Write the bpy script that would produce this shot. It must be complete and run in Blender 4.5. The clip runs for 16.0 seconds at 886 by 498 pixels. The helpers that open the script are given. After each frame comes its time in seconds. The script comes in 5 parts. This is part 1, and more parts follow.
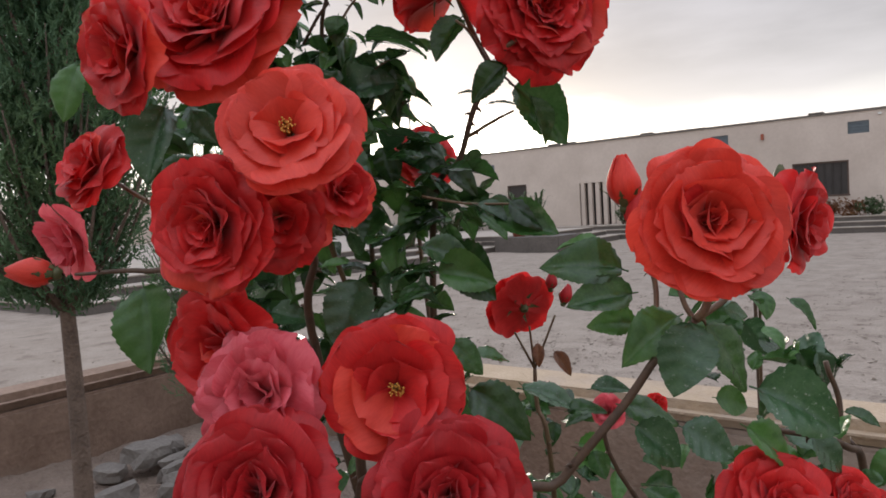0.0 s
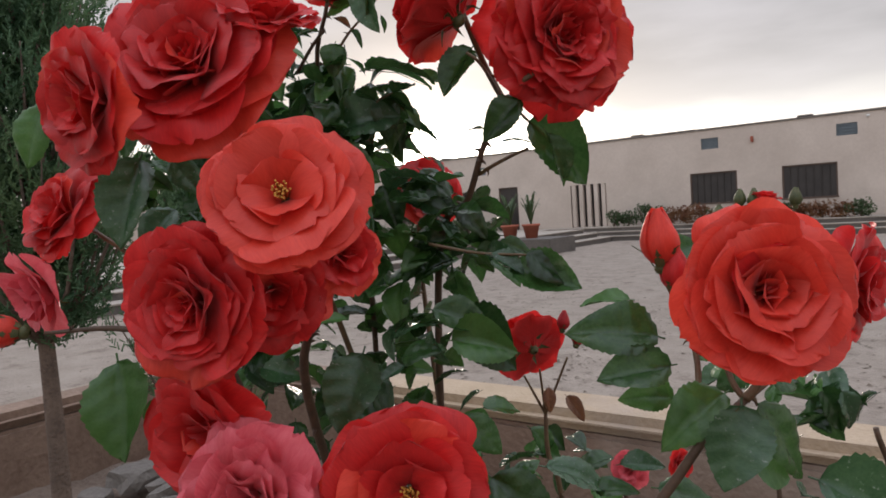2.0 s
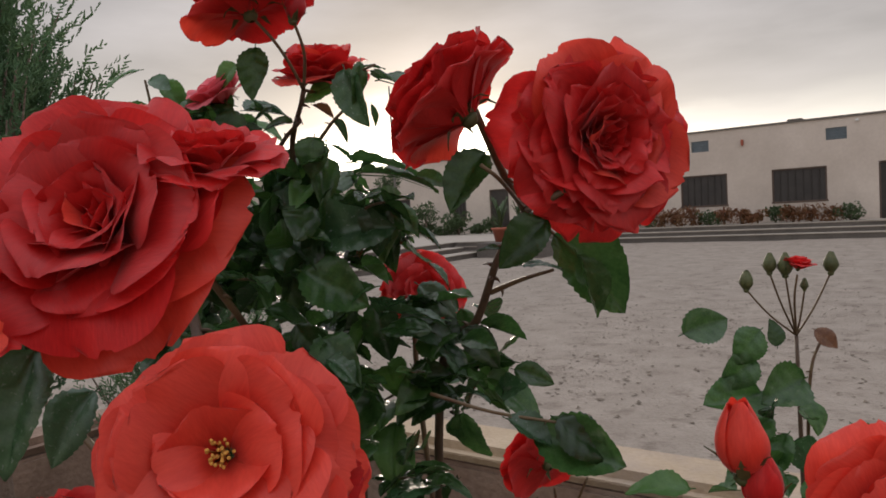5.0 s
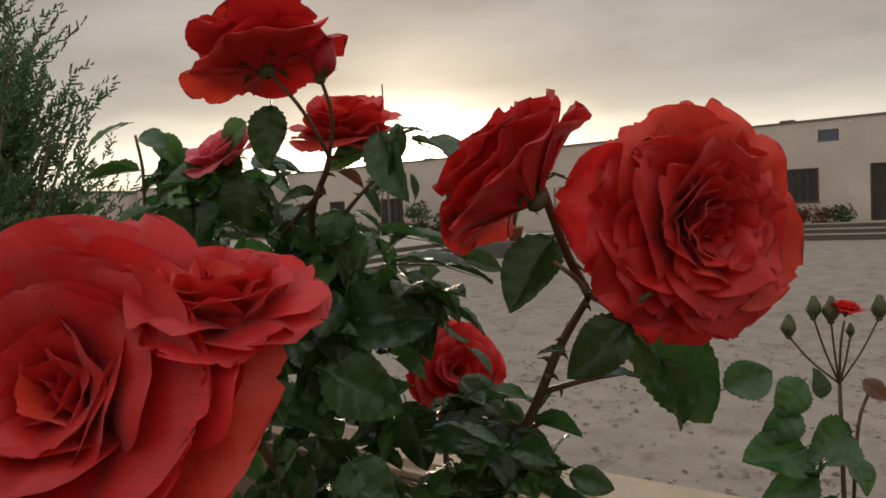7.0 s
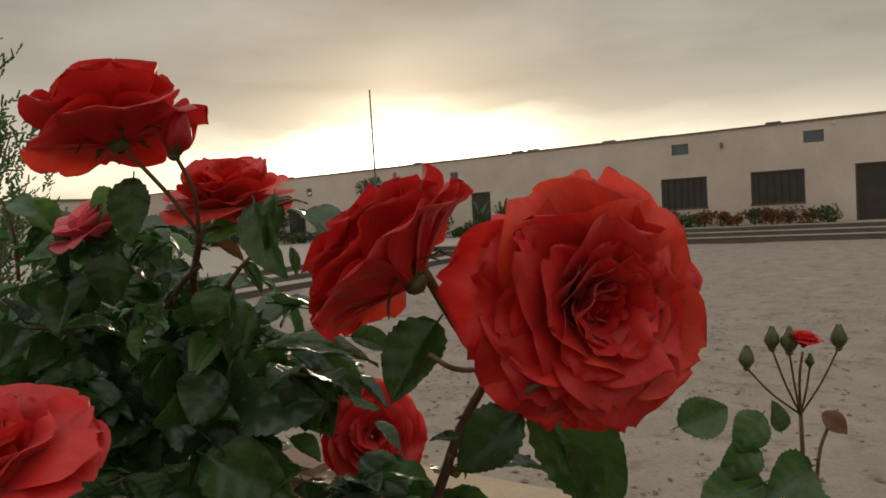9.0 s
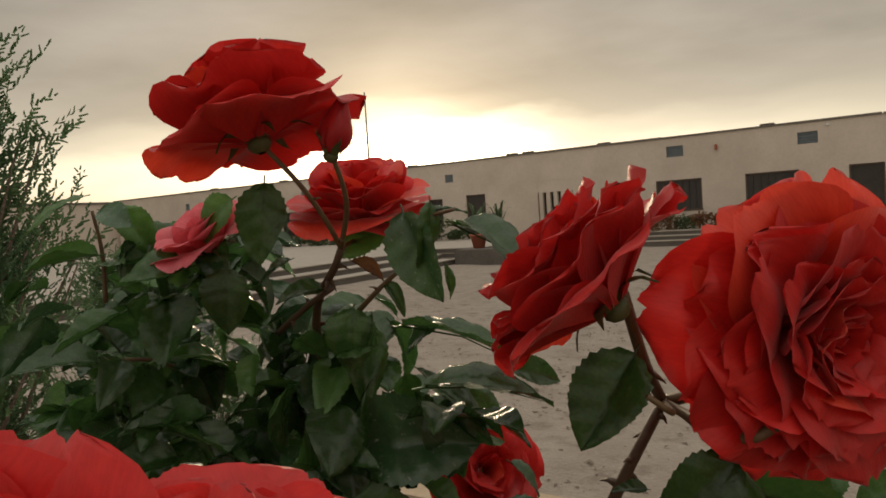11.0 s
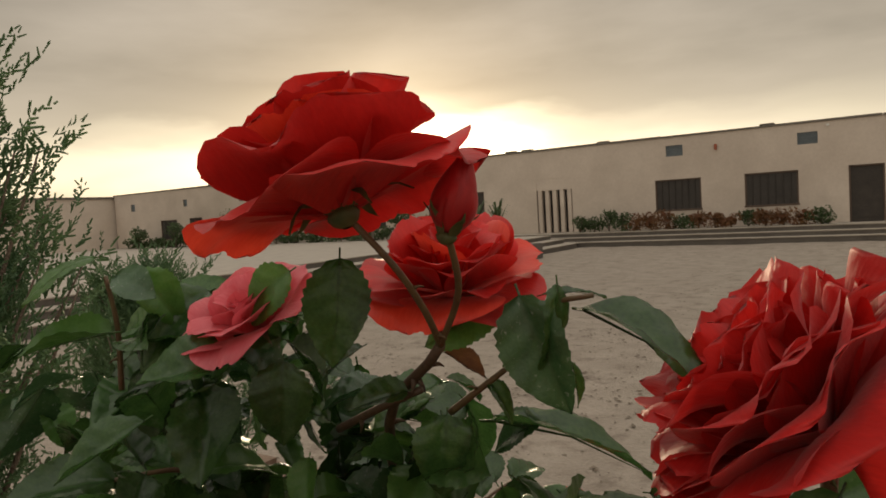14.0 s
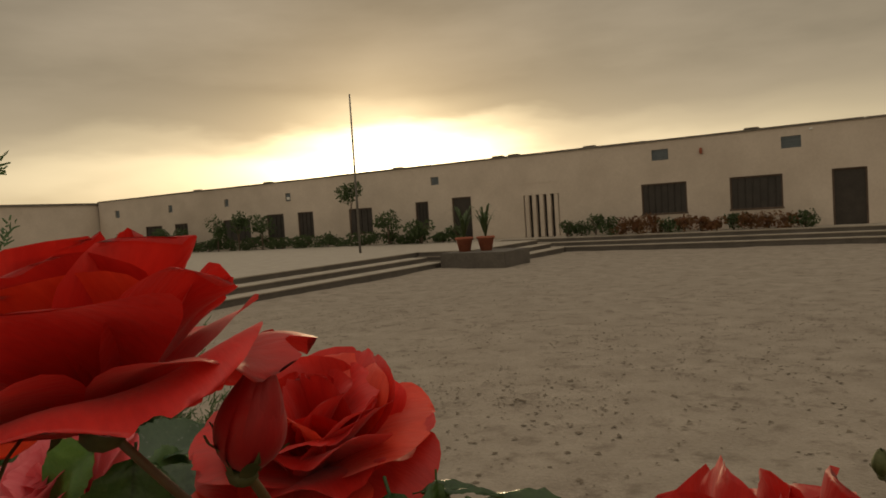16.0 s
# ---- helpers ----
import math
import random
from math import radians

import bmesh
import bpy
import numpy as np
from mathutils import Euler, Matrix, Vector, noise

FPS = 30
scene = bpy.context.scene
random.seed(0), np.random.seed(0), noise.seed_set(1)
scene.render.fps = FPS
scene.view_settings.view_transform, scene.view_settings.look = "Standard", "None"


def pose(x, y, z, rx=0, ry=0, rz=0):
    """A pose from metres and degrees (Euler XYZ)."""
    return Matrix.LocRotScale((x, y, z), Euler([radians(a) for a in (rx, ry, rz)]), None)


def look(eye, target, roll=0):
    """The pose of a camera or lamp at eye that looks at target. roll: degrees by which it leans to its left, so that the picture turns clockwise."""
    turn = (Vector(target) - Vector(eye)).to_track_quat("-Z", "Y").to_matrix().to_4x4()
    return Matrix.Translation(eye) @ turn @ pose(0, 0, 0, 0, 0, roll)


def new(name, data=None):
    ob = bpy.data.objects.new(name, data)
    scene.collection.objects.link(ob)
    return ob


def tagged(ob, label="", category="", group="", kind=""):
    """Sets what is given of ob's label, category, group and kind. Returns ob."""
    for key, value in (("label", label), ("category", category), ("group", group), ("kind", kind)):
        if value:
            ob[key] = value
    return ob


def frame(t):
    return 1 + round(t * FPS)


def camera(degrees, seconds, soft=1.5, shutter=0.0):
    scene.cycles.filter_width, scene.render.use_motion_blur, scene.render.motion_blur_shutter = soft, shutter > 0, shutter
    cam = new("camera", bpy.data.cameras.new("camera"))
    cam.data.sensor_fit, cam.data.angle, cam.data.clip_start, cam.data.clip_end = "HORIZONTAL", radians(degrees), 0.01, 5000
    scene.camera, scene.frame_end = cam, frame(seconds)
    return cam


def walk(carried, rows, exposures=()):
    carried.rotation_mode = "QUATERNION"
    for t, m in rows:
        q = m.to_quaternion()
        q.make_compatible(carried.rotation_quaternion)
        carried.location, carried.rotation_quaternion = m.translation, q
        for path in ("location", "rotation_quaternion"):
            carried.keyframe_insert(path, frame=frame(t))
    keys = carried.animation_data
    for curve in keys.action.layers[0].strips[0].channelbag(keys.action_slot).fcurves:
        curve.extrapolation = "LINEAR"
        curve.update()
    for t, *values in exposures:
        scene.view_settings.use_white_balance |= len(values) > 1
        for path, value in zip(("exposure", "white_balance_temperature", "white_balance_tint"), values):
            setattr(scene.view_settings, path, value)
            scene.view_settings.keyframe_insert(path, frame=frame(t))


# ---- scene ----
cam = camera(66.0, 16.0, soft=1.7)
PATH = [
    (0.0, pose(0.0002, 0.0023, 1.4489, 87.014, 3.345, 36.248)),
    (0.5, pose(0.0001, 0.0049, 1.4577, 87.040, 3.425, 36.039)),
    (1.0, pose(-0.0114, 0.0174, 1.4717, 87.161, 3.771, 35.909)),
    (1.5, pose(-0.0300, 0.0316, 1.4830, 87.020, 3.461, 35.663)),
    (2.0, pose(-0.0467, 0.0440, 1.4906, 87.120, 3.557, 35.483)),
    (2.5, pose(-0.0648, 0.0613, 1.5133, 87.119, 3.519, 35.341)),
    (3.0, pose(-0.0781, 0.0727, 1.5350, 86.992, 3.290, 35.268)),
    (3.5, pose(-0.0970, 0.0868, 1.5513, 86.948, 3.264, 35.111)),
    (4.0, pose(-0.1119, 0.1013, 1.5660, 86.837, 2.996, 34.878)),
    (6.5, pose(-0.1608, 0.1904, 1.6296, 87.276, 3.779, 34.284)),
    (7.0, pose(-0.1996, 0.1954, 1.6474, 86.804, 2.900, 33.976)),
    (7.5, pose(-0.1584, 0.2550, 1.6619, 87.184, 3.764, 33.797)),
    (8.0, pose(-0.1936, 0.2439, 1.6697, 86.954, 3.364, 33.536)),
    (8.5, pose(-0.1810, 0.2464, 1.6696, 87.035, 3.555, 33.222)),
    (9.0, pose(-0.1667, 0.2550, 1.6830, 87.056, 3.548, 33.173)),
    (11.5, pose(-0.2815, 0.2556, 1.6983, 87.191, 3.716, 32.458)),
    (12.0, pose(-0.2706, 0.2695, 1.7119, 87.023, 3.405, 32.416)),
    (12.5, pose(-0.3184, 0.2755, 1.7153, 87.168, 3.614, 32.376)),
    (13.0, pose(-0.3209, 0.3024, 1.7264, 87.162, 3.719, 32.317)),
    (13.5, pose(-0.3481, 0.2912, 1.7230, 87.139, 3.709, 32.299)),
    (14.0, pose(-0.3474, 0.2964, 1.7249, 86.963, 3.352, 32.404)),
    (14.5, pose(-0.3551, 0.3039, 1.7320, 86.981, 3.282, 32.264)),
    (15.0, pose(-0.3676, 0.3152, 1.7368, 87.111, 3.626, 32.035)),
    (15.5, pose(-0.3507, 0.3596, 1.7540, 87.052, 3.529, 31.982)),
    (16.0, pose(-0.3465, 0.3696, 1.7652, 87.231, 3.652, 31.387)),
]
EXPOSURES = [
    (0.0, 0.22, 5800, 12), (2.0, 0.16, 5850, 12), (4.2, 0.02, 6000, 12), (6.3, -0.3, 6400, 10), (7.5, -0.45, 6700, 8),
    (9.2, -0.5, 7000, 6), (12.0, -0.40, 7500, 7), (15.0, -0.42, 7600, 7), (15.5, -0.88, 8100, 6), (16.0, -1.0, 8900, 6),
]
walk(cam, PATH, EXPOSURES)

# ---- sky and sun: low evening sun behind a bank of cloud ----
SUN = Vector((-0.589, 0.800, 0.118)).normalized()


def build_sky():
    world = bpy.data.worlds.new("evening_sky")
    scene.world = world
    world.use_nodes = True
    nt = world.node_tree
    nt.nodes.clear()
    N, L = nt.nodes.new, nt.links.new

    def math_node(op, a, b=None, clamp=False):
        n = N("ShaderNodeMath")
        n.operation, n.use_clamp = op, clamp
        for i, v in enumerate((a, b)):
            if v is None:
                continue
            if isinstance(v, (int, float)):
                n.inputs[i].default_value = v
            else:
                L(v, n.inputs[i])
        return n.outputs[0]

    def ramp(fac, stops, mode="EASE"):
        r = N("ShaderNodeValToRGB")
        r.color_ramp.interpolation = mode
        el = r.color_ramp.elements
        while len(el) < len(stops):
            el.new(0.5)
        for e, (p, c) in zip(el, stops):
            e.position, e.color = p, (*c, 1)
        L(fac, r.inputs[0])
        return r.outputs[0]

    tc = N("ShaderNodeTexCoord")
    gen = tc.outputs["Generated"]
    sep = N("ShaderNodeSeparateXYZ")
    L(gen, sep.inputs[0])
    z = sep.outputs[2]
    mp = N("ShaderNodeMapping")
    mp.inputs["Scale"].default_value = (1.6, 1.6, 6.0)
    L(gen, mp.inputs[0])
    clouds = N("ShaderNodeTexNoise")
    clouds.inputs["Scale"].default_value = 1.7
    clouds.inputs["Detail"].default_value = 6
    clouds.inputs["Roughness"].default_value = 0.52
    L(mp.outputs[0], clouds.inputs["Vector"])
    puff = clouds.outputs[0]
    dot = N("ShaderNodeVectorMath")
    dot.operation = "DOT_PRODUCT"
    L(gen, dot.inputs[0])
    dot.inputs[1].default_value = SUN
    toward = math_node("MAXIMUM", dot.outputs["Value"], 0.0)
    # height in the sky, wrinkled by the cloud shapes
    zz = math_node("ADD", z, math_node("MULTIPLY", math_node("SUBTRACT", puff, 0.5), 0.15))
    base = ramp(math_node("ADD", math_node("MULTIPLY", zz, 0.5), 0.5, True), [
        (0.0, (0.16, 0.14, 0.12)), (0.495, (0.44, 0.385, 0.33)), (0.53, (0.92, 0.825, 0.70)),
        (0.585, (0.57, 0.505, 0.45)), (0.66, (0.49, 0.44, 0.405)), (0.73, (0.74, 0.70, 0.675)), (1.0, (1.4, 1.38, 1.42))])
    shade = math_node("ADD", math_node("MULTIPLY", puff, 1.3), 0.33)
    mul = N("ShaderNodeMix")
    mul.data_type, mul.blend_type = "RGBA", "MULTIPLY"
    mul.inputs["Factor"].default_value = 1.0
    L(base, mul.inputs["A"])
    L(shade, mul.inputs["B"])
    # gap under the cloud bank where the light comes through
    wide = math_node("POWER", toward, 9.0)
    tight = math_node("POWER", toward, 110.0)
    gap = ramp(math_node("ADD", math_node("MULTIPLY", zz, 2.0), 0.2, True), [
        (0.0, (0, 0, 0)), (0.17, (0.9, 0.9, 0.9)), (0.36, (1, 1, 1)), (0.435, (0.4, 0.4, 0.4)), (0.50, (0.08, 0.08, 0.08)), (0.58, (0, 0, 0)), (1.0, (0, 0, 0))])
    glow = math_node("MULTIPLY", gap, math_node("ADD", math_node("MULTIPLY", wide, 1.5), math_node("MULTIPLY", tight, 6.5)))
    glow = math_node("ADD", glow, math_node("MULTIPLY", math_node("POWER", toward, 320.0), 0.6))
    tint = N("ShaderNodeMix")
    tint.data_type, tint.blend_type = "RGBA", "MULTIPLY"
    tint.inputs["Factor"].default_value = 1.0
    tint.inputs["A"].default_value = (1.0, 0.90, 0.72, 1)
    L(glow, tint.inputs["B"])
    add = N("ShaderNodeMix")
    add.data_type, add.blend_type = "RGBA", "ADD"
    add.inputs["Factor"].default_value = 1.0
    L(mul.outputs["Result"], add.inputs["A"])
    L(tint.outputs["Result"], add.inputs["B"])
    bg = N("ShaderNodeBackground")
    bg.inputs["Strength"].default_value = 1.0
    L(add.outputs["Result"], bg.inputs["Color"])
    sky = N("ShaderNodeTexSky")
    sky.sky_type, sky.sun_disc = "NISHITA", False
    sky.sun_elevation, sky.sun_rotation = math.asin(SUN.z), math.atan2(SUN.x, SUN.y)
    bg2 = N("ShaderNodeBackground")
    bg2.inputs["Strength"].default_value = 0.015
    L(sky.outputs[0], bg2.inputs["Color"])
    plus = N("ShaderNodeAddShader")
    L(bg.outputs[0], plus.inputs[0])
    L(bg2.outputs[0], plus.inputs[1])
    out = N("ShaderNodeOutputWorld")
    L(plus.outputs[0], out.inputs[0])


build_sky()
sun_data = bpy.data.lights.new("sun", "SUN")
sun_data.energy, sun_data.angle, sun_data.color = 1.6, radians(10), (1.0, 0.82, 0.62)
sun = new("sun", sun_data)
sun.matrix_world = look(SUN * 50, (0, 0, 0))

# ---- materials ----
def grainy(name, dark, light, scale=20.0, rough=0.8, bump=0.1, fine=6.0, through_light=0.0, spread=0.0, sheen=0.0, metal=0.0, stains=None, bump_dist=0.01, stain_size=0.13, stain_cut=0.5, stretch=1.0, shine=0.5):
    """A surface with colour that varies at two scales, and fine relief. through_light: share that shines through a thin sheet.
    spread: how much one piece differs from the next. stains: a third colour in large soft patches."""
    m = bpy.data.materials.new(name)
    m.use_nodes = True
    nt = m.node_tree
    N, L = nt.nodes.new, nt.links.new
    b = nt.nodes["Principled BSDF"]
    tc = N("ShaderNodeTexCoord")
    mp = N("ShaderNodeMapping")
    mp.inputs["Scale"].default_value = (1, stretch, 1)
    L(tc.outputs["Object"], mp.inputs["Vector"])
    n1, n2 = N("ShaderNodeTexNoise"), N("ShaderNodeTexNoise")
    for n, s in ((n1, scale), (n2, scale * fine)):
        n.inputs["Scale"].default_value = s
        n.inputs["Detail"].default_value = 5
        L(mp.outputs[0], n.inputs["Vector"])
    mix = N("ShaderNodeMix")
    mix.data_type = "RGBA"
    mix.inputs["A"].default_value, mix.inputs["B"].default_value = (*dark, 1), (*light, 1)
    ave = N("ShaderNodeMath")
    ave.operation = "MULTIPLY_ADD"
    L(n1.outputs[0], ave.inputs[0])
    ave.inputs[1].default_value = 1.5
    ave.inputs[2].default_value = -0.75
    ave2 = N("ShaderNodeMath")
    ave2.operation, ave2.use_clamp = "ADD", True
    L(ave.outputs[0], ave2.inputs[0])
    L(n2.outputs[0], ave2.inputs[1])
    L(ave2.outputs[0], mix.inputs["Factor"])
    col = mix.outputs["Result"]
    if stains:
        n3 = N("ShaderNodeTexNoise")
        n3.inputs["Scale"].default_value = scale * stain_size
        n3.inputs["Detail"].default_value = 8
        n3.inputs["Roughness"].default_value = 0.65
        L(tc.outputs["Object"], n3.inputs["Vector"])
        cut = N("ShaderNodeMapRange")
        cut.inputs["From Min"].default_value, cut.inputs["From Max"].default_value = stain_cut, stain_cut + 0.2
        L(n3.outputs[0], cut.inputs["Value"])
        st = N("ShaderNodeMix")
        st.data_type = "RGBA"
        L(cut.outputs[0], st.inputs["Factor"])
        L(col, st.inputs["A"])
        st.inputs["B"].default_value = (*stains, 1)
        col = st.outputs["Result"]
    if spread:
        info = N("ShaderNodeObjectInfo")
        hsv = N("ShaderNodeHueSaturation")
        val = N("ShaderNodeMapRange")
        val.inputs["To Min"].default_value, val.inputs["To Max"].default_value = 1 - spread, 1 + spread
        L(info.outputs["Random"], val.inputs["Value"])
        L(val.outputs[0], hsv.inputs["Value"])
        L(col, hsv.inputs["Color"])
        col = hsv.outputs["Color"]
    L(col, b.inputs["Base Color"])
    b.inputs["Roughness"].default_value = rough
    b.inputs["Metallic"].default_value = metal
    b.inputs["Specular IOR Level"].default_value = shine
    if sheen:
        b.inputs["Sheen Weight"].default_value = sheen
        b.inputs["Sheen Roughness"].default_value = 0.4
        b.inputs["Sheen Tint"].default_value = (1.0, 0.75, 0.78, 1)
    if bump:
        bp = N("ShaderNodeBump")
        bp.inputs["Strength"].default_value, bp.inputs["Distance"].default_value = bump, bump_dist
        L(n2.outputs[0], bp.inputs["Height"])
        L(bp.outputs[0], b.inputs["Normal"])
    if through_light:
        tr = N("ShaderNodeBsdfTranslucent")
        L(col, tr.inputs["Color"])
        ms = N("ShaderNodeMixShader")
        ms.inputs[0].default_value = through_light
        L(b.outputs[0], ms.inputs[1])
        L(tr.outputs[0], ms.inputs[2])
        L(ms.outputs[0], nt.nodes["Material Output"].inputs["Surface"])
    return m


M_PETAL = grainy("petal_red", (0.54, 0.013, 0.014), (0.76, 0.030, 0.026), 35, 0.46, 0.2, 6, 0.35, 0.16, 0.25, bump_dist=0.0012, stretch=4.0)
M_PETAL_DEEP = grainy("petal_deep_red", (0.38, 0.008, 0.012), (0.58, 0.018, 0.022), 35, 0.46, 0.2, 6, 0.35, 0.14, 0.25, bump_dist=0.0012, stretch=4.0)
M_PETAL_ORANGE = grainy("petal_orange_red", (0.66, 0.036, 0.02), (0.84, 0.075, 0.04), 35, 0.46, 0.2, 6, 0.35, 0.12, 0.25, bump_dist=0.0012, stretch=4.0)
M_PETAL_PINK = grainy("petal_faded_pink", (0.68, 0.07, 0.10), (0.80, 0.17, 0.20), 45, 0.48, 0.3, 5, 0.34, 0.10, 0.25, bump_dist=0.0012, stretch=4.0)
M_STAMEN = grainy("stamen_yellow", (0.55, 0.22, 0.03), (0.75, 0.42, 0.07), 300, 0.7, 0.2, 3)
M_SEPAL = grainy("sepal_green", (0.05, 0.075, 0.02), (0.13, 0.12, 0.045), 90, 0.55, 0.2, 4, 0.15, 0.15, bump_dist=0.001)
M_LEAF = grainy("rose_leaf_dark_green", (0.018, 0.056, 0.014), (0.060, 0.130, 0.034), 3.5, 0.24, 0.10, 7, 0.38, 0.48, shine=0.6, stains=(0.12, 0.17, 0.085), bump_dist=0.006, stain_size=1.2, stain_cut=0.58)
M_LEAF_FRESH = grainy("rose_leaf_fresh_green", (0.042, 0.12, 0.022), (0.09, 0.19, 0.045), 3.5, 0.30, 0.10, 7, 0.3, 0.25, bump_dist=0.006)
M_LEAF_DUSTY = grainy("rose_leaf_dusty", (0.024, 0.070, 0.026), (0.058, 0.12, 0.048), 4, 0.26, 0.10, 7, 0.25, 0.2, shine=0.65, stains=(0.34, 0.38, 0.34), bump_dist=0.006, stain_size=4.0, stain_cut=0.6)
M_LEAF_RED = grainy("rose_leaf_bronze", (0.10, 0.04, 0.025), (0.20, 0.09, 0.035), 4, 0.4, 0.3, 7, 0.25, 0.2, bump_dist=0.012)
M_STEM = grainy("rose_cane", (0.05, 0.03, 0.018), (0.11, 0.065, 0.035), 90, 0.6, 0.3, 5, bump_dist=0.001)
M_STEM_RED = grainy("young_rose_stem", (0.09, 0.04, 0.022), (0.14, 0.10, 0.042), 90, 0.5, 0.2, 5, bump_dist=0.001)
M_BARK = grainy("conifer_bark", (0.09, 0.065, 0.05), (0.22, 0.16, 0.12), 30, 0.9, 0.7, 6)
M_CONIFER = grainy("conifer_scale_leaf", (0.05, 0.12, 0.06), (0.15, 0.24, 0.10), 6, 0.6, 0, 8, 0.25)
M_SAND = grainy("yard_sand", (0.235, 0.193, 0.155), (0.35, 0.297, 0.245), 2.2, 0.95, 0.7, 14, stains=(0.155, 0.12, 0.093), bump_dist=0.04, stain_size=1.5, stain_cut=0.53)
M_DRY = grainy("dry_leaf_brown", (0.10, 0.078, 0.057), (0.20, 0.155, 0.115), 6, 0.9, 0.4, 7)
M_SOIL = grainy("planter_soil", (0.14, 0.10, 0.075), (0.26, 0.20, 0.155), 8, 0.95, 0.8, 9, bump_dist=0.02)
M_RUBBLE = grainy("rubble_concrete", (0.12, 0.105, 0.09), (0.22, 0.195, 0.17), 9, 0.9, 0.6, 8)
M_WALL = grainy("cream_lime_paint", (0.55, 0.47, 0.405), (0.66, 0.575, 0.50), 0.9, 0.9, 0.15, 11, stains=(0.46, 0.39, 0.33))
M_COPING = grainy("grey_coping", (0.13, 0.115, 0.10), (0.24, 0.21, 0.18), 1.5, 0.9, 0.3, 8)
M_STEP = grainy("dark_riser_and_plinth", (0.085, 0.075, 0.065), (0.15, 0.13, 0.115), 2.0, 0.85, 0.3, 8)
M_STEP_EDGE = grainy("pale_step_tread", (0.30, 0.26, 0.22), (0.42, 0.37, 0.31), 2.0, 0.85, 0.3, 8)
M_KERB = grainy("planter_brick_render", (0.15, 0.095, 0.065), (0.27, 0.185, 0.135), 7, 0.9, 0.6, 8, stains=(0.33, 0.27, 0.22))
M_KERB_TOP = grainy("worn_yellow_paint", (0.36, 0.27, 0.17), (0.48, 0.37, 0.26), 9, 0.9, 0.5, 9, stains=(0.33, 0.27, 0.23))
M_DARK = grainy("dark_metal_and_porch_shade", (0.022, 0.018, 0.016), (0.05, 0.04, 0.034), 3, 0.5, 0.1, 8)
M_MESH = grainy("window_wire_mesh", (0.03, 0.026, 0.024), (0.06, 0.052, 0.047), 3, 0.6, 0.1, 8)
M_FRAME = grainy("brown_window_frame", (0.09, 0.06, 0.045), (0.15, 0.10, 0.075), 4, 0.6, 0.2, 8)
M_VENT = grainy("blue_grey_vent", (0.15, 0.19, 0.22), (0.22, 0.26, 0.29), 4, 0.6, 0.1, 8)
M_POT = grainy("terracotta", (0.30, 0.085, 0.05), (0.42, 0.13, 0.075), 5, 0.8, 0.2, 8)
M_BUSH = grainy("garden_leaf", (0.035, 0.065, 0.022), (0.09, 0.135, 0.05), 2.5, 0.6, 0, 10, 0.25)
M_BUSH_RUST = grainy("croton_leaf", (0.16, 0.045, 0.022), (0.22, 0.13, 0.05), 2.0, 0.6, 0, 10, 0.25)
M_POLE = grainy("galvanised_pole", (0.14, 0.13, 0.12), (0.22, 0.21, 0.19), 4, 0.5, 0.1, 8, metal=0.4)
M_LAMP = grainy("white_lamp_housing", (0.7, 0.7, 0.68), (0.8, 0.8, 0.78), 4, 0.4, 0.0, 8)


# ---- mesh helpers ----
def mesh_from(name, verts, faces, material, smooth=True):
    me = bpy.data.meshes.new(name)
    me.from_pydata([tuple(v) for v in verts], [], faces)
    me.materials.append(material)
    if smooth:
        me.polygons.foreach_set("use_smooth", [True] * len(me.polygons))
    me.update()
    return me


def part(name, me, parent, label="", matrix=None):
    """One mesh object under a thing or a part; matrix is in the parent's own space."""
    ob = new(name, me)
    ob.parent = parent
    if matrix is not None:
        ob.matrix_local = matrix
    if label:
        tagged(ob, label)
    return ob


def box_data(boxes, bevel=0.0):
    """Boxes (x0, y0, z0, x1, y1, z1) as one list of verts and faces."""
    bm = bmesh.new()
    for x0, y0, z0, x1, y1, z1 in boxes:
        r = bmesh.ops.create_cube(bm, size=1.0)
        bmesh.ops.scale(bm, vec=(x1 - x0, y1 - y0, z1 - z0), verts=r["verts"])
        bmesh.ops.translate(bm, vec=((x0 + x1) / 2, (y0 + y1) / 2, (z0 + z1) / 2), verts=r["verts"])
    if bevel:
        bmesh.ops.bevel(bm, geom=bm.edges[:], offset=bevel, segments=2, affect="EDGES")
    return bm


def box(name, b, material, parent=None, bevel=0.01, label=""):
    bm = box_data([b], bevel)
    me = bpy.data.meshes.new(name)
    bm.to_mesh(me)
    bm.free()
    me.materials.append(material)
    ob = new(name, me)
    if parent is not None:
        ob.parent = parent
        ob.matrix_parent_inverse = Matrix.Translation(parent.location).inverted()
    if label:
        tagged(ob, label)
    return ob


def tube_data(points, radii, sides=8, cap=True):
    """Verts and faces of a tapered tube along points."""
    pts = [Vector(p) for p in points]
    verts, faces = [], []
    side = None
    for i, p in enumerate(pts):
        d = (pts[min(i + 1, len(pts) - 1)] - pts[max(i - 1, 0)]).normalized()
        if side is None:
            side = d.orthogonal().normalized()
        side = (side - d * side.dot(d)).normalized()
        up = d.cross(side)
        for k in range(sides):
            a = 2 * math.pi * k / sides
            verts.append(p + (side * math.cos(a) + up * math.sin(a)) * radii[i])
    for i in range(len(pts) - 1):
        for k in range(sides):
            faces.append((i * sides + k, i * sides + (k + 1) % sides, (i + 1) * sides + (k + 1) % sides, (i + 1) * sides + k))
    if cap:
        faces.append(tuple(range(sides - 1, -1, -1)))
        faces.append(tuple((len(pts) - 1) * sides + k for k in range(sides)))
    return verts, faces


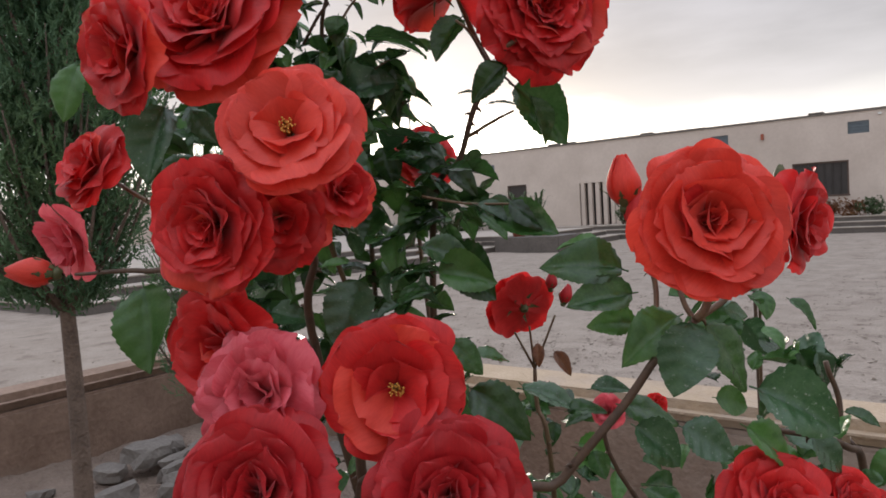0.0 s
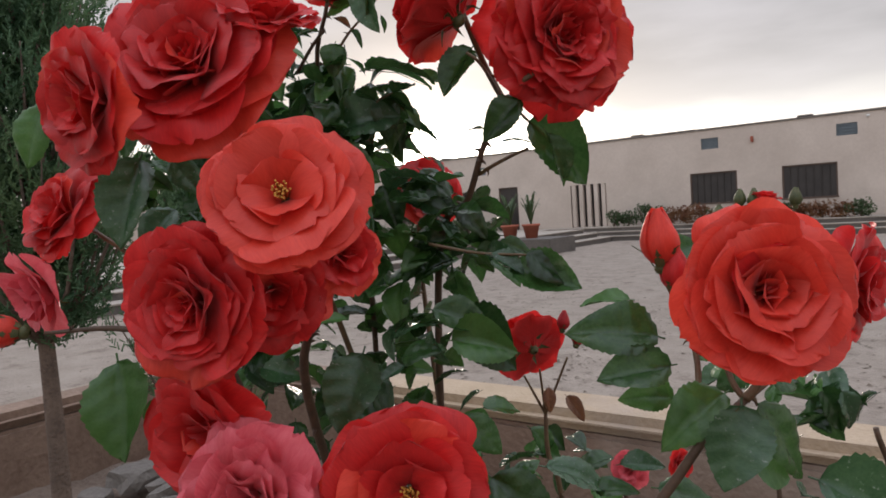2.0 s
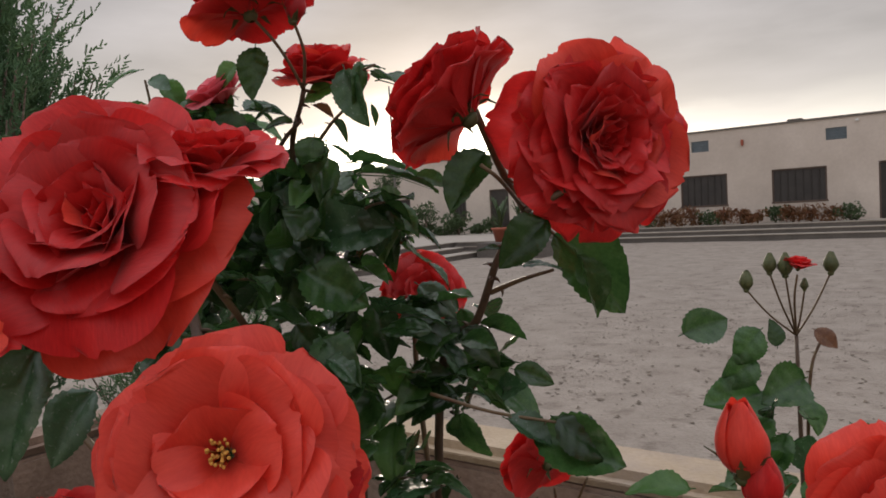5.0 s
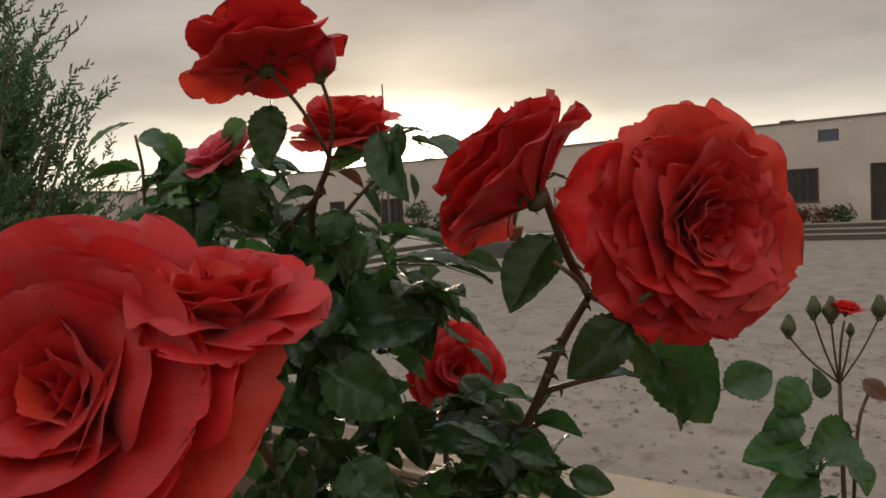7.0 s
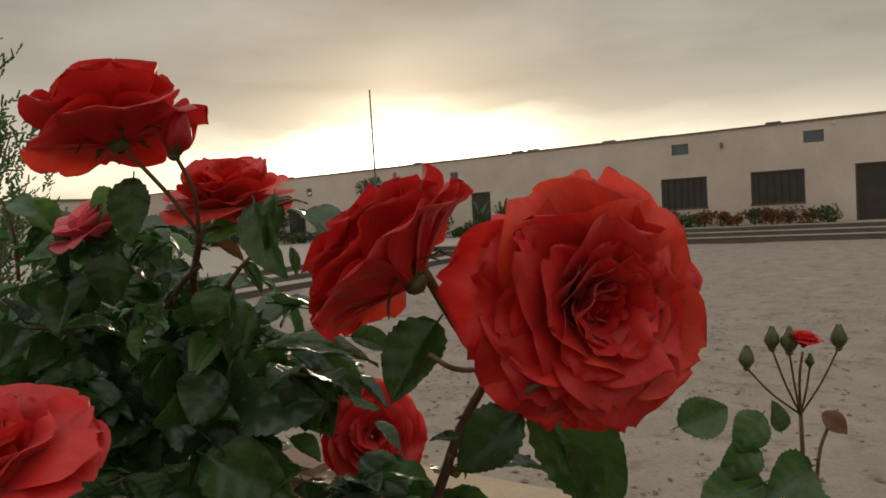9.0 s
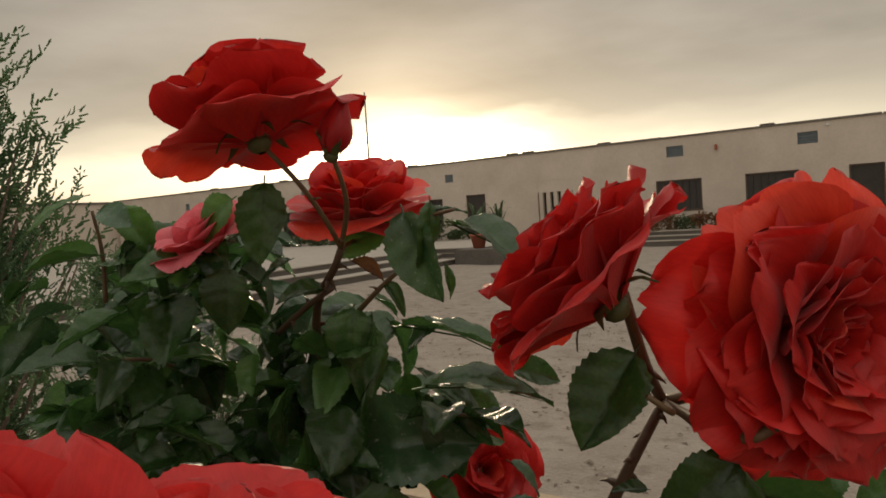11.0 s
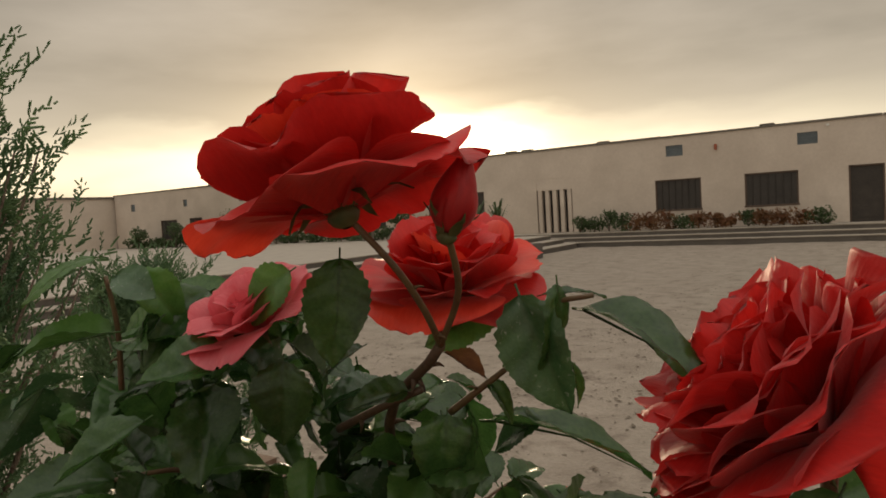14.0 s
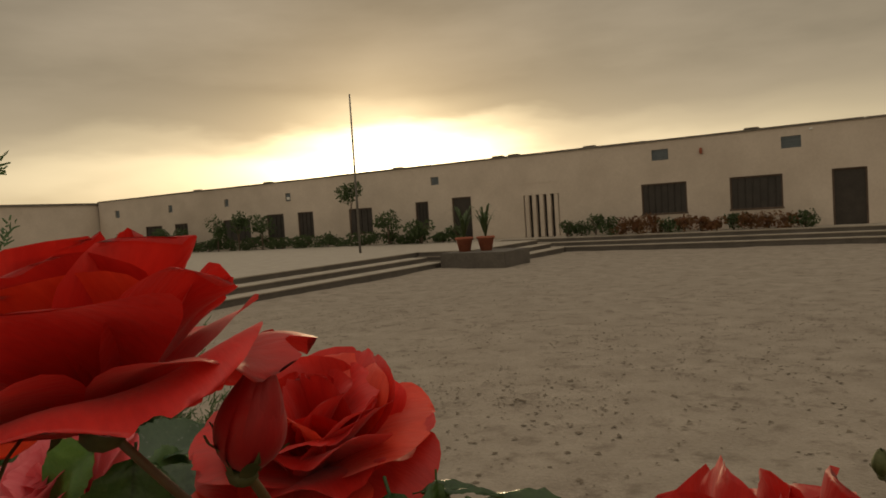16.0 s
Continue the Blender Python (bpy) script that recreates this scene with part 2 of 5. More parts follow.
def bend(points, steps=5):
    """A smooth line through points (Catmull-Rom)."""
    p = [Vector(q) for q in points]
    p = [p[0] * 2 - p[1]] + p + [p[-1] * 2 - p[-2]]
    out = []
    for i in range(1, len(p) - 2):
        for k in range(steps):
            t = k / steps
            a, b, c, d = p[i - 1:i + 3]
            out.append(0.5 * (2 * b + (c - a) * t + (2 * a - 5 * b + 4 * c - d) * t * t + (3 * b - a - 3 * c + d) * t ** 3))
    out.append(p[-2])
    return out


def merge(chunks):
    verts, faces = [], []
    for v, f in chunks:
        n = len(verts)
        verts += v
        faces += [tuple(i + n for i in q) for q in f]
    return verts, faces


# ---- ground ----
def build_ground():
    """The sandy yard: one sheet to the horizon, finely uneven near the garden."""
    n = 150
    edge = np.concatenate([[-3000, -1200, -500, -200, -110], np.linspace(-70, 40, n), [90, 200, 500, 1200, 3000]])
    edge_y = np.concatenate([[-3000, -1000, -300, -60, -20], np.linspace(-6, 40, n), [70, 150, 500, 1200, 3000]])
    verts, faces = [], []
    for y in edge_y:
        for x in edge:
            h = 0.0
            if -70 < x < 40 and 1.5 < y < 30:
                h = 0.05 * noise.noise(Vector((x * 0.35, y * 0.35, 3))) + 0.03 * noise.noise(Vector((x * 1.3, y * 1.3, 7)))
            verts.append((x, y, h - 0.05))
    w = len(edge)
    for j in range(len(edge_y) - 1):
        for i in range(w - 1):
            faces.append((j * w + i, j * w + i + 1, (j + 1) * w + i + 1, (j + 1) * w + i))
    ob = new("ground", mesh_from("ground", verts, faces, M_SAND))
    tagged(ob, "pale sandy trodden school yard with dry leaves", "ground", kind="structure")


build_ground()


# ---- school building ----
FY = 29.73          # front of the facade
TOP = 4.33


def wall_with_openings(name, x0, x1, z0, z1, y, thick, holes, material):
    """A wall along x with real openings (x0, x1, z0, z1) through it, made of butted blocks."""
    xs = sorted({x0, x1, *[v for h in holes for v in h[:2]]})
    bm = bmesh.new()
    for a, b in zip(xs, xs[1:]):
        inside = sorted((h[2], h[3]) for h in holes if h[0] <= a + 1e-6 and h[1] >= b - 1e-6)
        z = z0
        spans = []
        for lo, hi in inside:
            if lo > z:
                spans.append((z, lo))
            z = hi
        if z < z1:
            spans.append((z, z1))
        for lo, hi in spans:
            r = bmesh.ops.create_cube(bm, size=1.0)
            bmesh.ops.scale(bm, vec=(b - a, thick, hi - lo), verts=r["verts"])
            bmesh.ops.translate(bm, vec=((a + b) / 2, y + thick / 2, (lo + hi) / 2), verts=r["verts"])
    bmesh.ops.remove_doubles(bm, verts=bm.verts[:], dist=1e-4)
    me = bpy.data.meshes.new(name)
    bm.to_mesh(me)
    bm.free()
    me.materials.append(material)
    return me


school = new("school_building")
school.location = (-20, FY, 0.5)
tagged(school, "long single-storey cream painted school building with flat roof", "building")
BASE = Matrix.Translation(school.location).inverted()


def under_school(ob):
    ob.parent = school
    ob.matrix_parent_inverse = BASE
    return ob


WINDOWS = [(-4.77, -2.86, 1.30, 2.57), (-8.29, -6.42, 1.30, 2.56)]
FAR_WINDOWS = [(-42.2, -40.4, 1.06, 2.32), (-39.1, -37.8, 1.06, 2.36), (-34.4, -32.0, 1.06, 2.36),
               (-30.6, -29.2, 1.1, 2.5), (-28.1, -26.9, 1.1, 2.5), (-24.3, -22.7, 1.13, 2.47), (-19.9, -19.1, 1.21, 2.56)]
DOORS = [(-1.21, -0.08, 0.5, 2.6), (-17.7, -16.6, 0.5, 2.64)]
ENTRY = (-13.79, -12.03, 0.5, 3.02)
VENTS = [(-7.79, -7.10, 3.52, 3.97), (-2.87, -2.18, 3.52, 3.97), (-18.86, -18.39, 3.36, 3.75), (-28.94, -28.54, 3.2, 3.66),
         (-34.15, -33.79, 3.2, 3.65), (-39.6, -39.2, 3.15, 3.62), (-45.5, -45.0, 3.1, 3.6)]
RIGHT_WINDOWS = [(4.0, 5.9, 1.3, 2.57), (8.0, 9.9, 1.3, 2.57)]
under_school(new("wall", wall_with_openings("wall", -47.4, 22.0, 0.0, TOP, FY, 0.3, WINDOWS + FAR_WINDOWS + DOORS + [ENTRY] + VENTS + RIGHT_WINDOWS, M_WALL)))
under_school(box("wall", (-47.4, FY + 8, 0, 22, FY + 8.3, TOP), M_WALL))
under_school(box("wall", (21.7, FY + 0.3, 0, 22, FY + 8, TOP), M_WALL))
under_school(box("wall", (-47.4, FY + 0.3, 0, -47.1, FY + 8, TOP), M_WALL))
under_school(box("roof", (-47.35, FY + 0.31, TOP - 0.35, 21.95, FY + 7.99, TOP - 0.15), M_COPING))
random.seed(4)
x = -47.5
while x < 22:
    step = random.uniform(2.0, 4.6)
    w = min(step, 22.1 - x)
    z = TOP + random.uniform(0.0, 0.02)
    under_school(box("coping", (x, FY - 0.05, TOP - 0.02, x + w - 0.02, FY + 0.36, z + 0.05), M_COPING, bevel=0.012))
    x += step
for bx in (-20.9, -15.05, -14.2, -10.5, -3.9, -30.4, -36.7):
    under_school(box("parapet_lump", (bx - 0.28, FY - 0.02, TOP + 0.045, bx + 0.28, FY + 0.3, TOP + 0.13), M_COPING, bevel=0.03))


def window(x0, x1, z0, z1, bars):
    casing = under_school(box("window", (x0 - 0.03, FY - 0.03, z0 - 0.07, x1 + 0.03, FY + 0.06, z0), M_FRAME, label="dark wire-meshed window with brown frame"))
    for b in ((x0, z0, x0 + 0.06, z1), (x1 - 0.06, z0, x1, z1), (x0 + 0.06, z1 - 0.06, x1 - 0.06, z1)):
        o = box("frame", (b[0], FY + 0.04, b[1], b[2], FY + 0.12, b[3]), M_FRAME)
        o.parent = casing
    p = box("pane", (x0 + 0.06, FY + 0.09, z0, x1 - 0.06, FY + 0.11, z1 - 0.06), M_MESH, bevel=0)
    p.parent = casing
    for k in range(1, bars):
        xx = x0 + (x1 - x0) * k / bars
        o = box("bar", (xx - 0.015, FY + 0.05, z0, xx + 0.015, FY + 0.085, z1 - 0.06), M_DARK, bevel=0)
        o.parent = casing
    casing.matrix_parent_inverse = BASE


for wdw in WINDOWS + RIGHT_WINDOWS:
    window(*wdw, 7)
for wdw in FAR_WINDOWS:
    window(*wdw, 4)
for d in DOORS:
    leaf_door = under_school(box("door", (d[0] + 0.06, FY + 0.10, d[2], d[1] - 0.06, FY + 0.15, d[3] - 0.06), M_DARK, label="dark brown painted metal door"))
    for b in ((d[0], d[2], d[0] + 0.06, d[3]), (d[1] - 0.06, d[2], d[1], d[3]), (d[0] + 0.06, d[3] - 0.06, d[1] - 0.06, d[3])):
        o = box("frame", (b[0], FY + 0.05, b[1], b[2], FY + 0.17, b[3]), M_FRAME)
        o.parent = leaf_door
    for k in range(3):
        zz = d[2] + 0.15 + k * 0.62
        o = box("panel", (d[0] + 0.2, FY + 0.085, zz, d[1] - 0.2, FY + 0.103, zz + 0.48), M_DARK, bevel=0.008)
        o.parent = leaf_door
for v in VENTS:
    ventilator = under_school(box("ventilator", (v[0], FY + 0.1, v[2], v[1], FY + 0.13, v[3]), M_VENT, bevel=0.0, label="small blue-grey ventilator high in wall"))
    for k in range(4):
        zz = v[2] + (v[3] - v[2]) * (k + 0.5) / 4
        o = box("slat", (v[0], FY + 0.03, zz - 0.015, v[1], FY + 0.09, zz + 0.015), M_VENT, bevel=0)
        o.parent = ventilator
# entrance: recessed porch with pillars; near-black back sheet paints the shade in the gaps
x0, x1, z0, z1 = ENTRY
porch = under_school(box("porch", (x0 + 0.01, FY + 0.28, z0, x1 - 0.01, FY + 0.34, z1), M_DARK, bevel=0, label="dark recessed entrance with cream pillars"))
for k in range(5):
    xx = x0 + 0.05 + (x1 - x0 - 0.3) * k / 4
    o = box("pillar", (xx, FY + 0.02, z0, xx + 0.2, FY + 0.22, z1 - 0.55), M_WALL, bevel=0.015)
    o.parent = porch
o = box("lintel", (x0, FY + 0.012, z1 - 0.55, x1, FY + 0.279, z1), M_WALL, bevel=0)
o.parent = porch
under_school(box("lamp", (-28.75, FY - 0.14, 3.28, -28.52, FY - 0.005, 3.42), M_LAMP, bevel=0.03, label="small white wall lamp"))
under_school(box("lamp", (-1.9, FY - 0.1, 4.12, -1.78, FY - 0.005, 4.2), M_LAMP, bevel=0.02, label="small white wall lamp"))
under_school(box("drain_spout", (-5.85, FY - 0.12, 3.62, -5.75, FY - 0.005, 3.86), M_POT, bevel=0.02, label="short rusty drain spout"))

wing = new("school_wing")
wing.location = (-52, 24, 0)
tagged(wing, "plain cream painted wing with flat roof", "building")
for nm, b, mt in (("wall", (-60, 22.0, 0, -47.6, 38, 4.15), M_WALL), ("coping", (-60.1, 21.9, 4.15, -47.5, 38.1, 4.3), M_COPING), ("ventilator", (-51.5, 21.96, 3.3, -50.4, 22.02, 3.75), M_VENT)):
    o = box(nm, b, mt)
    o.parent = wing
    o.matrix_parent_inverse = Matrix.Translation(wing.location).inverted()


# ---- raised terrace and steps ----
def steps(name, label, runs):
    ob = new(name)
    ob.location = (runs[0][0], runs[0][1], 0)
    tagged(ob, label, "steps", kind="structure")
    inv = Matrix.Translation(ob.location).inverted()
    for b in runs:
        # risers take the darker step colour, treads the paler one
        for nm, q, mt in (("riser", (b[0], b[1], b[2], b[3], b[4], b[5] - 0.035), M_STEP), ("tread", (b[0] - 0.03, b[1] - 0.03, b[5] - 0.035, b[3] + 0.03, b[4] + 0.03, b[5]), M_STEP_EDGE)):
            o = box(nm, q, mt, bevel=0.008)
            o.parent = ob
            o.matrix_parent_inverse = inv


steps("terrace_1", "raised terrace with stone steps, dark risers and pale treads", [
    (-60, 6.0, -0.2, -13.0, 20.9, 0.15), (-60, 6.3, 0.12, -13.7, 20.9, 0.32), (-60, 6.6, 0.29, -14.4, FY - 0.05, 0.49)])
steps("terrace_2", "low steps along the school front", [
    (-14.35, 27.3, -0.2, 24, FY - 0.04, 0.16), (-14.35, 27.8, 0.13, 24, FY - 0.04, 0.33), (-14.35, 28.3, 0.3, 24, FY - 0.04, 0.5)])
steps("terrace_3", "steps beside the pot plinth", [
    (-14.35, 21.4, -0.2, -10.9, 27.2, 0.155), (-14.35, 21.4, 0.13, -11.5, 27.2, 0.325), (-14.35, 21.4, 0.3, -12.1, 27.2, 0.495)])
plinth = box("plinth", (-12.8, 20.4, -0.2, -10.3, 22.4, 0.47), M_STEP, bevel=0.03)
tagged(plinth, "dark square stone plinth at terrace corner", "plinth", kind="structure")


# ---- leafy clumps ----
def leaf_cloud(blobs, count, size, rng, up=0.3):
    """Many small folded leaves scattered through the shells of blobs (x, y, z, rx, ry, rz)."""
    verts, faces = [], []
    for _ in range(count):
        bx, by, bz, rx, ry, rz = blobs[int(rng.integers(len(blobs)))]
        d = rng.normal(size=3)
        d /= np.linalg.norm(d)
        r = rng.uniform(0.35, 1.0) ** 0.6
        c = np.array((bx, by, bz)) + d * (rx, ry, rz) * r
        a = rng.normal(size=3) + (0, 0, up)
        a /= np.linalg.norm(a)
        s = np.cross(a, rng.normal(size=3))
        s /= np.linalg.norm(s)
        n = np.cross(a, s)
        h = size * rng.uniform(0.6, 1.3)
        k = len(verts)
        verts += [c - a * h * 0.5, c + s * h * 0.24 + n * h * 0.07, c + a * h * 0.5, c - s * h * 0.24 + n * h * 0.07]
        faces += [(k, k + 1, k + 2), (k, k + 2, k + 3)]
    return verts, faces


def shrub(name, label, x, y, z, w, h, material, rng, count=260, size=0.13, category="shrub", group="", trunk=0.0):
    ob = new(name)
    ob.location = (x, y, z)
    tagged(ob, label, category, group)
    chunks = []
    for k in range(4):
        a = rng.uniform(0, 6.28)
        chunks.append(tube_data([(0, 0, -0.05), (0.06 * math.cos(a), 0.06 * math.sin(a), h * 0.35 + trunk * 0.6), (w * 0.3 * math.cos(a), w * 0.3 * math.sin(a), h * 0.7 + trunk)], [0.022, 0.018, 0.006], 6))
    part("stem" if not trunk else "trunk", mesh_from("stem", *merge(chunks), M_BARK), ob)
    blobs = []
    for k in range(6):
        s = rng.uniform(0.45, 0.75)
        blobs.append((rng.uniform(-0.5, 0.5) * w * 0.6, rng.uniform(-0.3, 0.3) * w * 0.6, trunk + h * rng.uniform(0.18, 0.66), w * 0.62 * s, w * 0.45 * s, h * 0.46 * s))
    part("crown", mesh_from("crown", *leaf_cloud(blobs, count, size, rng), material, smooth=False), ob)
    return ob


rng = np.random.default_rng(11)
# flower bed in front of the facade
for k, x in enumerate(np.arange(-11.4, -1.7, 0.62)):
    rust = x > -9.3 and k % 4 != 3
    shrub("shrub", "low rust-red croton shrub beside the wall" if rust else "low green shrub beside the wall", x, 29.0 + rng.uniform(-0.1, 0.1), 0.5, 0.85, rng.uniform(0.65, 0.95) if x > -9.5 else rng.uniform(0.8, 1.25), M_BUSH_RUST if rust else M_BUSH, rng, 460, 0.13, group="shrubs along the school")
for x in np.arange(-44, -16.5, 1.05):
    shrub("shrub", "green shrub in the school bed", x + rng.uniform(-0.2, 0.2), 28.6, 0.48, 1.3, rng.uniform(0.5, 1.0), M_BUSH, rng, 380, 0.17, group="shrubs along the school")
for x, h, tr in ((-23.0, 1.7, 1.9), (-20.6, 1.4, 0.7), (-18.6, 1.1, 0.3), (-29.5, 1.3, 0.9), (-33.2, 1.7, 0.6), (-36.5, 1.4, 0.3), (-38.6, 1.5, 0.4), (-31.4, 1.4, 1.0), (-42.5, 1.6, 0.2)):
    shrub("small_tree", "slender young tree before the school wall", x, 28.2, 0.48, 1.5 if tr < 1.5 else 1.3, h, M_BUSH, rng, 620, 0.17, "tree", "young trees", trunk=tr)


def potted_palm(x, y, z):
    ob = new("potted_plant")
    ob.location = (x, y, z)
    tagged(ob, "green palm-like plant in a terracotta pot", "potted plant", "pots on the plinth")
    prof = [(0.0, 0.0), (0.20, 0.0), (0.29, 0.42), (0.33, 0.43), (0.33, 0.50), (0.29, 0.50), (0.27, 0.44), (0.0, 0.44)]
    verts, faces, S = [], [], 20
    for r, h in prof:
        for k in range(S):
            verts.append((r * math.cos(6.2832 * k / S), r * math.sin(6.2832 * k / S), h))
    for i in range(len(prof) - 1):
        for k in range(S):
            faces.append((i * S + k, i * S + (k + 1) % S, (i + 1) * S + (k + 1) % S, (i + 1) * S + k))
    part("pot", mesh_from("pot", verts, faces, M_POT), ob, "terracotta pot")
    chunks = []
    for k in range(34):
        a, out, hgt = rng.uniform(0, 6.28), rng.uniform(0.15, 0.55), rng.uniform(0.7, 1.35)
        d = Vector((math.cos(a), math.sin(a), 0))
        s = Vector((-math.sin(a), math.cos(a), 0)) * 0.028
        p = [Vector((0, 0, 0.44)), d * out * 0.4 + Vector((0, 0, 0.44 + hgt * 0.6)), d * out * 0.8 + Vector((0, 0, 0.44 + hgt * 0.9)), d * out * 1.25 + Vector((0, 0, 0.4 + hgt * 0.85))]
        v = [q + sg * s * wd for q, wd in zip(p, (0.5, 1, 0.8, 0.1)) for sg in (-1, 1)]
        chunks.append((v, [(0, 1, 3, 2), (2, 3, 5, 4), (4, 5, 7, 6)]))
    part("fronds", mesh_from("fronds", *merge(chunks), M_BUSH), ob)


potted_palm(-12.3, 21.3, 0.47)
potted_palm(-11.55, 21.5, 0.47)

# flagpole on the terrace
pole = new("flagpole", mesh_from("flagpole", *tube_data([(0, 0, 0), (0, 0, 3), (0, 0, 6.35)], [0.05, 0.045, 0.03], 10), M_POLE))
pole.location = (-17.54, 22.0, 0.49)
tagged(pole, "tall thin grey metal flagpole on the terrace", "flagpole")

# dry leaves and pebbles strewn over the yard
def litter():
    verts, faces = [], []
    r = np.random.default_rng(5)
    for _ in range(3000):
        y = 2.2 + 20 * r.uniform() ** 1.7
        x = -0.62 * y + r.normal() * (1.2 + 0.5 * y)
        if x < -12.5 or (x < -9.5 and y > 19):
            continue
        s = r.uniform(0.008, 0.036)
        a = r.uniform(0, 6.28)
        c, q = math.cos(a) * s, math.sin(a) * s
        z = 0.05 * noise.noise(Vector((x * 0.35, y * 0.35, 3))) + 0.03 * noise.noise(Vector((x * 1.3, y * 1.3, 7))) - 0.045
        k = len(verts)
        h = s * r.uniform(0.15, 0.6)
        verts += [(x + c, y + q, z), (x - q * 0.6, y + c * 0.6, z + h), (x - c, y - q, z), (x + q * 0.6, y - c * 0.6, z + h * 0.7), (x, y, z + h * 0.8)]
        faces += [(k, k + 1, k + 4), (k + 1, k + 2, k + 4), (k + 2, k + 3, k + 4), (k + 3, k, k + 4)]
    # flat flakes and crumbs of soil, drifted into loose patches
    for _ in range(20000):
        y = 3.0 + 15 * r.uniform() ** 1.3
        x = -0.62 * y + r.normal() * (1.0 + 0.42 * y)
        if x < -12.5 or (x < -9.5 and y > 19):
            continue
        drift = noise.noise(Vector((x * 0.55, y * 0.55, 11))) + 0.7 * noise.noise(Vector((x * 2.2, y * 2.2, 5))) - abs(y - 10.5) * 0.05 - max(0.0, 7.5 - y) * 0.12
        if drift < r.uniform(-0.35, 0.55):
            continue
        s = r.uniform(0.008, 0.03) * (1.4 if r.uniform() < 0.2 else 1)
        a = r.uniform(0, 6.28)
        c, q = math.cos(a) * s, math.sin(a) * s
        z = 0.05 * noise.noise(Vector((x * 0.35, y * 0.35, 3))) + 0.03 * noise.noise(Vector((x * 1.3, y * 1.3, 7))) - 0.044
        k = len(verts)
        h = s * r.uniform(0.1, 0.45)
        w = r.uniform(0.3, 0.8)
        verts += [(x + c, y + q, z + h * 0.3), (x - q * w, y + c * w, z), (x - c, y - q, z + h), (x + q * w, y - c * w, z + h * 0.2)]
        faces += [(k, k + 1, k + 2, k + 3)]
    ob = new("litter", mesh_from("litter", verts, faces, M_DRY, smooth=False))
    tagged(ob, "dry brown leaves and pebbles scattered on the yard", "litter", kind="stuff")


litter()


# ---- planter: low rendered brick wall with a worn yellow top, soil and rubble ----
kerb = new("planter_wall")
kerb.location = (-1.0, 1.75, 0)
tagged(kerb, "low brick planter wall with worn yellow painted top", "wall", kind="structure")


def kerb_run(x0, y0, x1, y1, along_x, top, z_top=0.95):
    length = (x1 - x0) if along_x else (y1 - y0)
    n = max(2, int(length / 1.9))
    for k in range(n):
        a, b = k / n, (k + 1) / n
        q = (x0 + (x1 - x0) * a, y0, x0 + (x1 - x0) * b, y1) if along_x else (x0, y0 + (y1 - y0) * a, x1, y0 + (y1 - y0) * b)
        j = random.uniform(-0.002, 0.002)
        o = box("coping_brick", (q[0] + 0.002, q[1] - 0.01 + j, z_top - 0.055, q[2] - 0.002, q[3] + 0.01 + j, z_top + random.uniform(-0.002, 0.002)), top, bevel=0.025)
        o.parent = kerb
        o.matrix_parent_inverse = Matrix.Translation(kerb.location).inverted()
    o = box("brickwork", (x0, y0, -0.1, x1, y1, z_top - 0.057), M_KERB, bevel=0.01)
    o.parent = kerb
    o.matrix_parent_inverse = Matrix.Translation(kerb.location).inverted()


random.seed(2)
kerb_run(-2.42, 1.68, -1.602, 1.86, True, M_KERB)
kerb_run(-1.60, 1.68, 3.2, 1.86, True, M_KERB_TOP)
kerb_run(-2.60, -1.6, -2.43, 1.86, False, M_KERB)
kerb_run(3.21, -1.6, 3.38, 1.86, False, M_KERB_TOP)


def soil_bed():
    nx, ny = 120, 66
    verts, faces = [], []
    for j in range(ny + 1):
        for i in range(nx + 1):
            x, y = -2.5 + 5.8 * i / nx, -1.6 + 3.32 * j / ny
            h = 0.055 * noise.noise(Vector((x * 2.2, y * 2.2, 1))) + 0.022 * noise.noise(Vector((x * 9, y * 9, 5))) + 0.01 * noise.noise(Vector((x * 27, y * 27, 5)))
            verts.append((x, y, 0.66 + h))
    for j in range(ny):
        for i in range(nx):
            k = j * (nx + 1) + i
            faces.append((k, k + 1, k + nx + 2, k + nx + 1))
    ob = new("soil", mesh_from("soil", verts, faces, M_SOIL))
    tagged(ob, "dry brown planter soil", "soil", kind="structure")


soil_bed()


def stone(x, y, z, sx, sy, sz, seed):
    bm = bmesh.new()
    bmesh.ops.create_icosphere(bm, subdivisions=2, radius=1.0)
    for v in bm.verts:
        d = noise.noise(v.co * 1.1 + Vector((seed, 0, 0)))
        v.co = Vector((max(-0.72, min(0.72, v.co.x)) * sx, max(-0.7, min(0.7, v.co.y)) * sy, max(-0.6, min(0.6, v.co.z)) * sz)) * (1 + 0.5 * d)
    me = bpy.data.meshes.new("stone")
    bm.to_mesh(me)
    bm.free()
    me.materials.append(M_RUBBLE)
    ob = new("rubble_stone", me)
    ob.location = (x, y, z)
    ob.rotation_euler = (0.2, 0.1, seed * 1.7)
    tagged(ob, "broken grey concrete rubble lying on the soil", "stone", "rubble")


rs = np.random.default_rng(3)
stone(-2.18, 1.22, 0.70, 0.105, 0.065, 0.05, 1)
stone(-1.98, 1.30, 0.695, 0.08, 0.06, 0.045, 2)
for k in range(26):
    s = rs.uniform(0.02, 0.06)
    stone(rs.uniform(-2.3, -1.2), rs.uniform(0.7, 1.6), 0.665 + s * 0.2, s * 1.4, s, s * 0.8, k + 3)


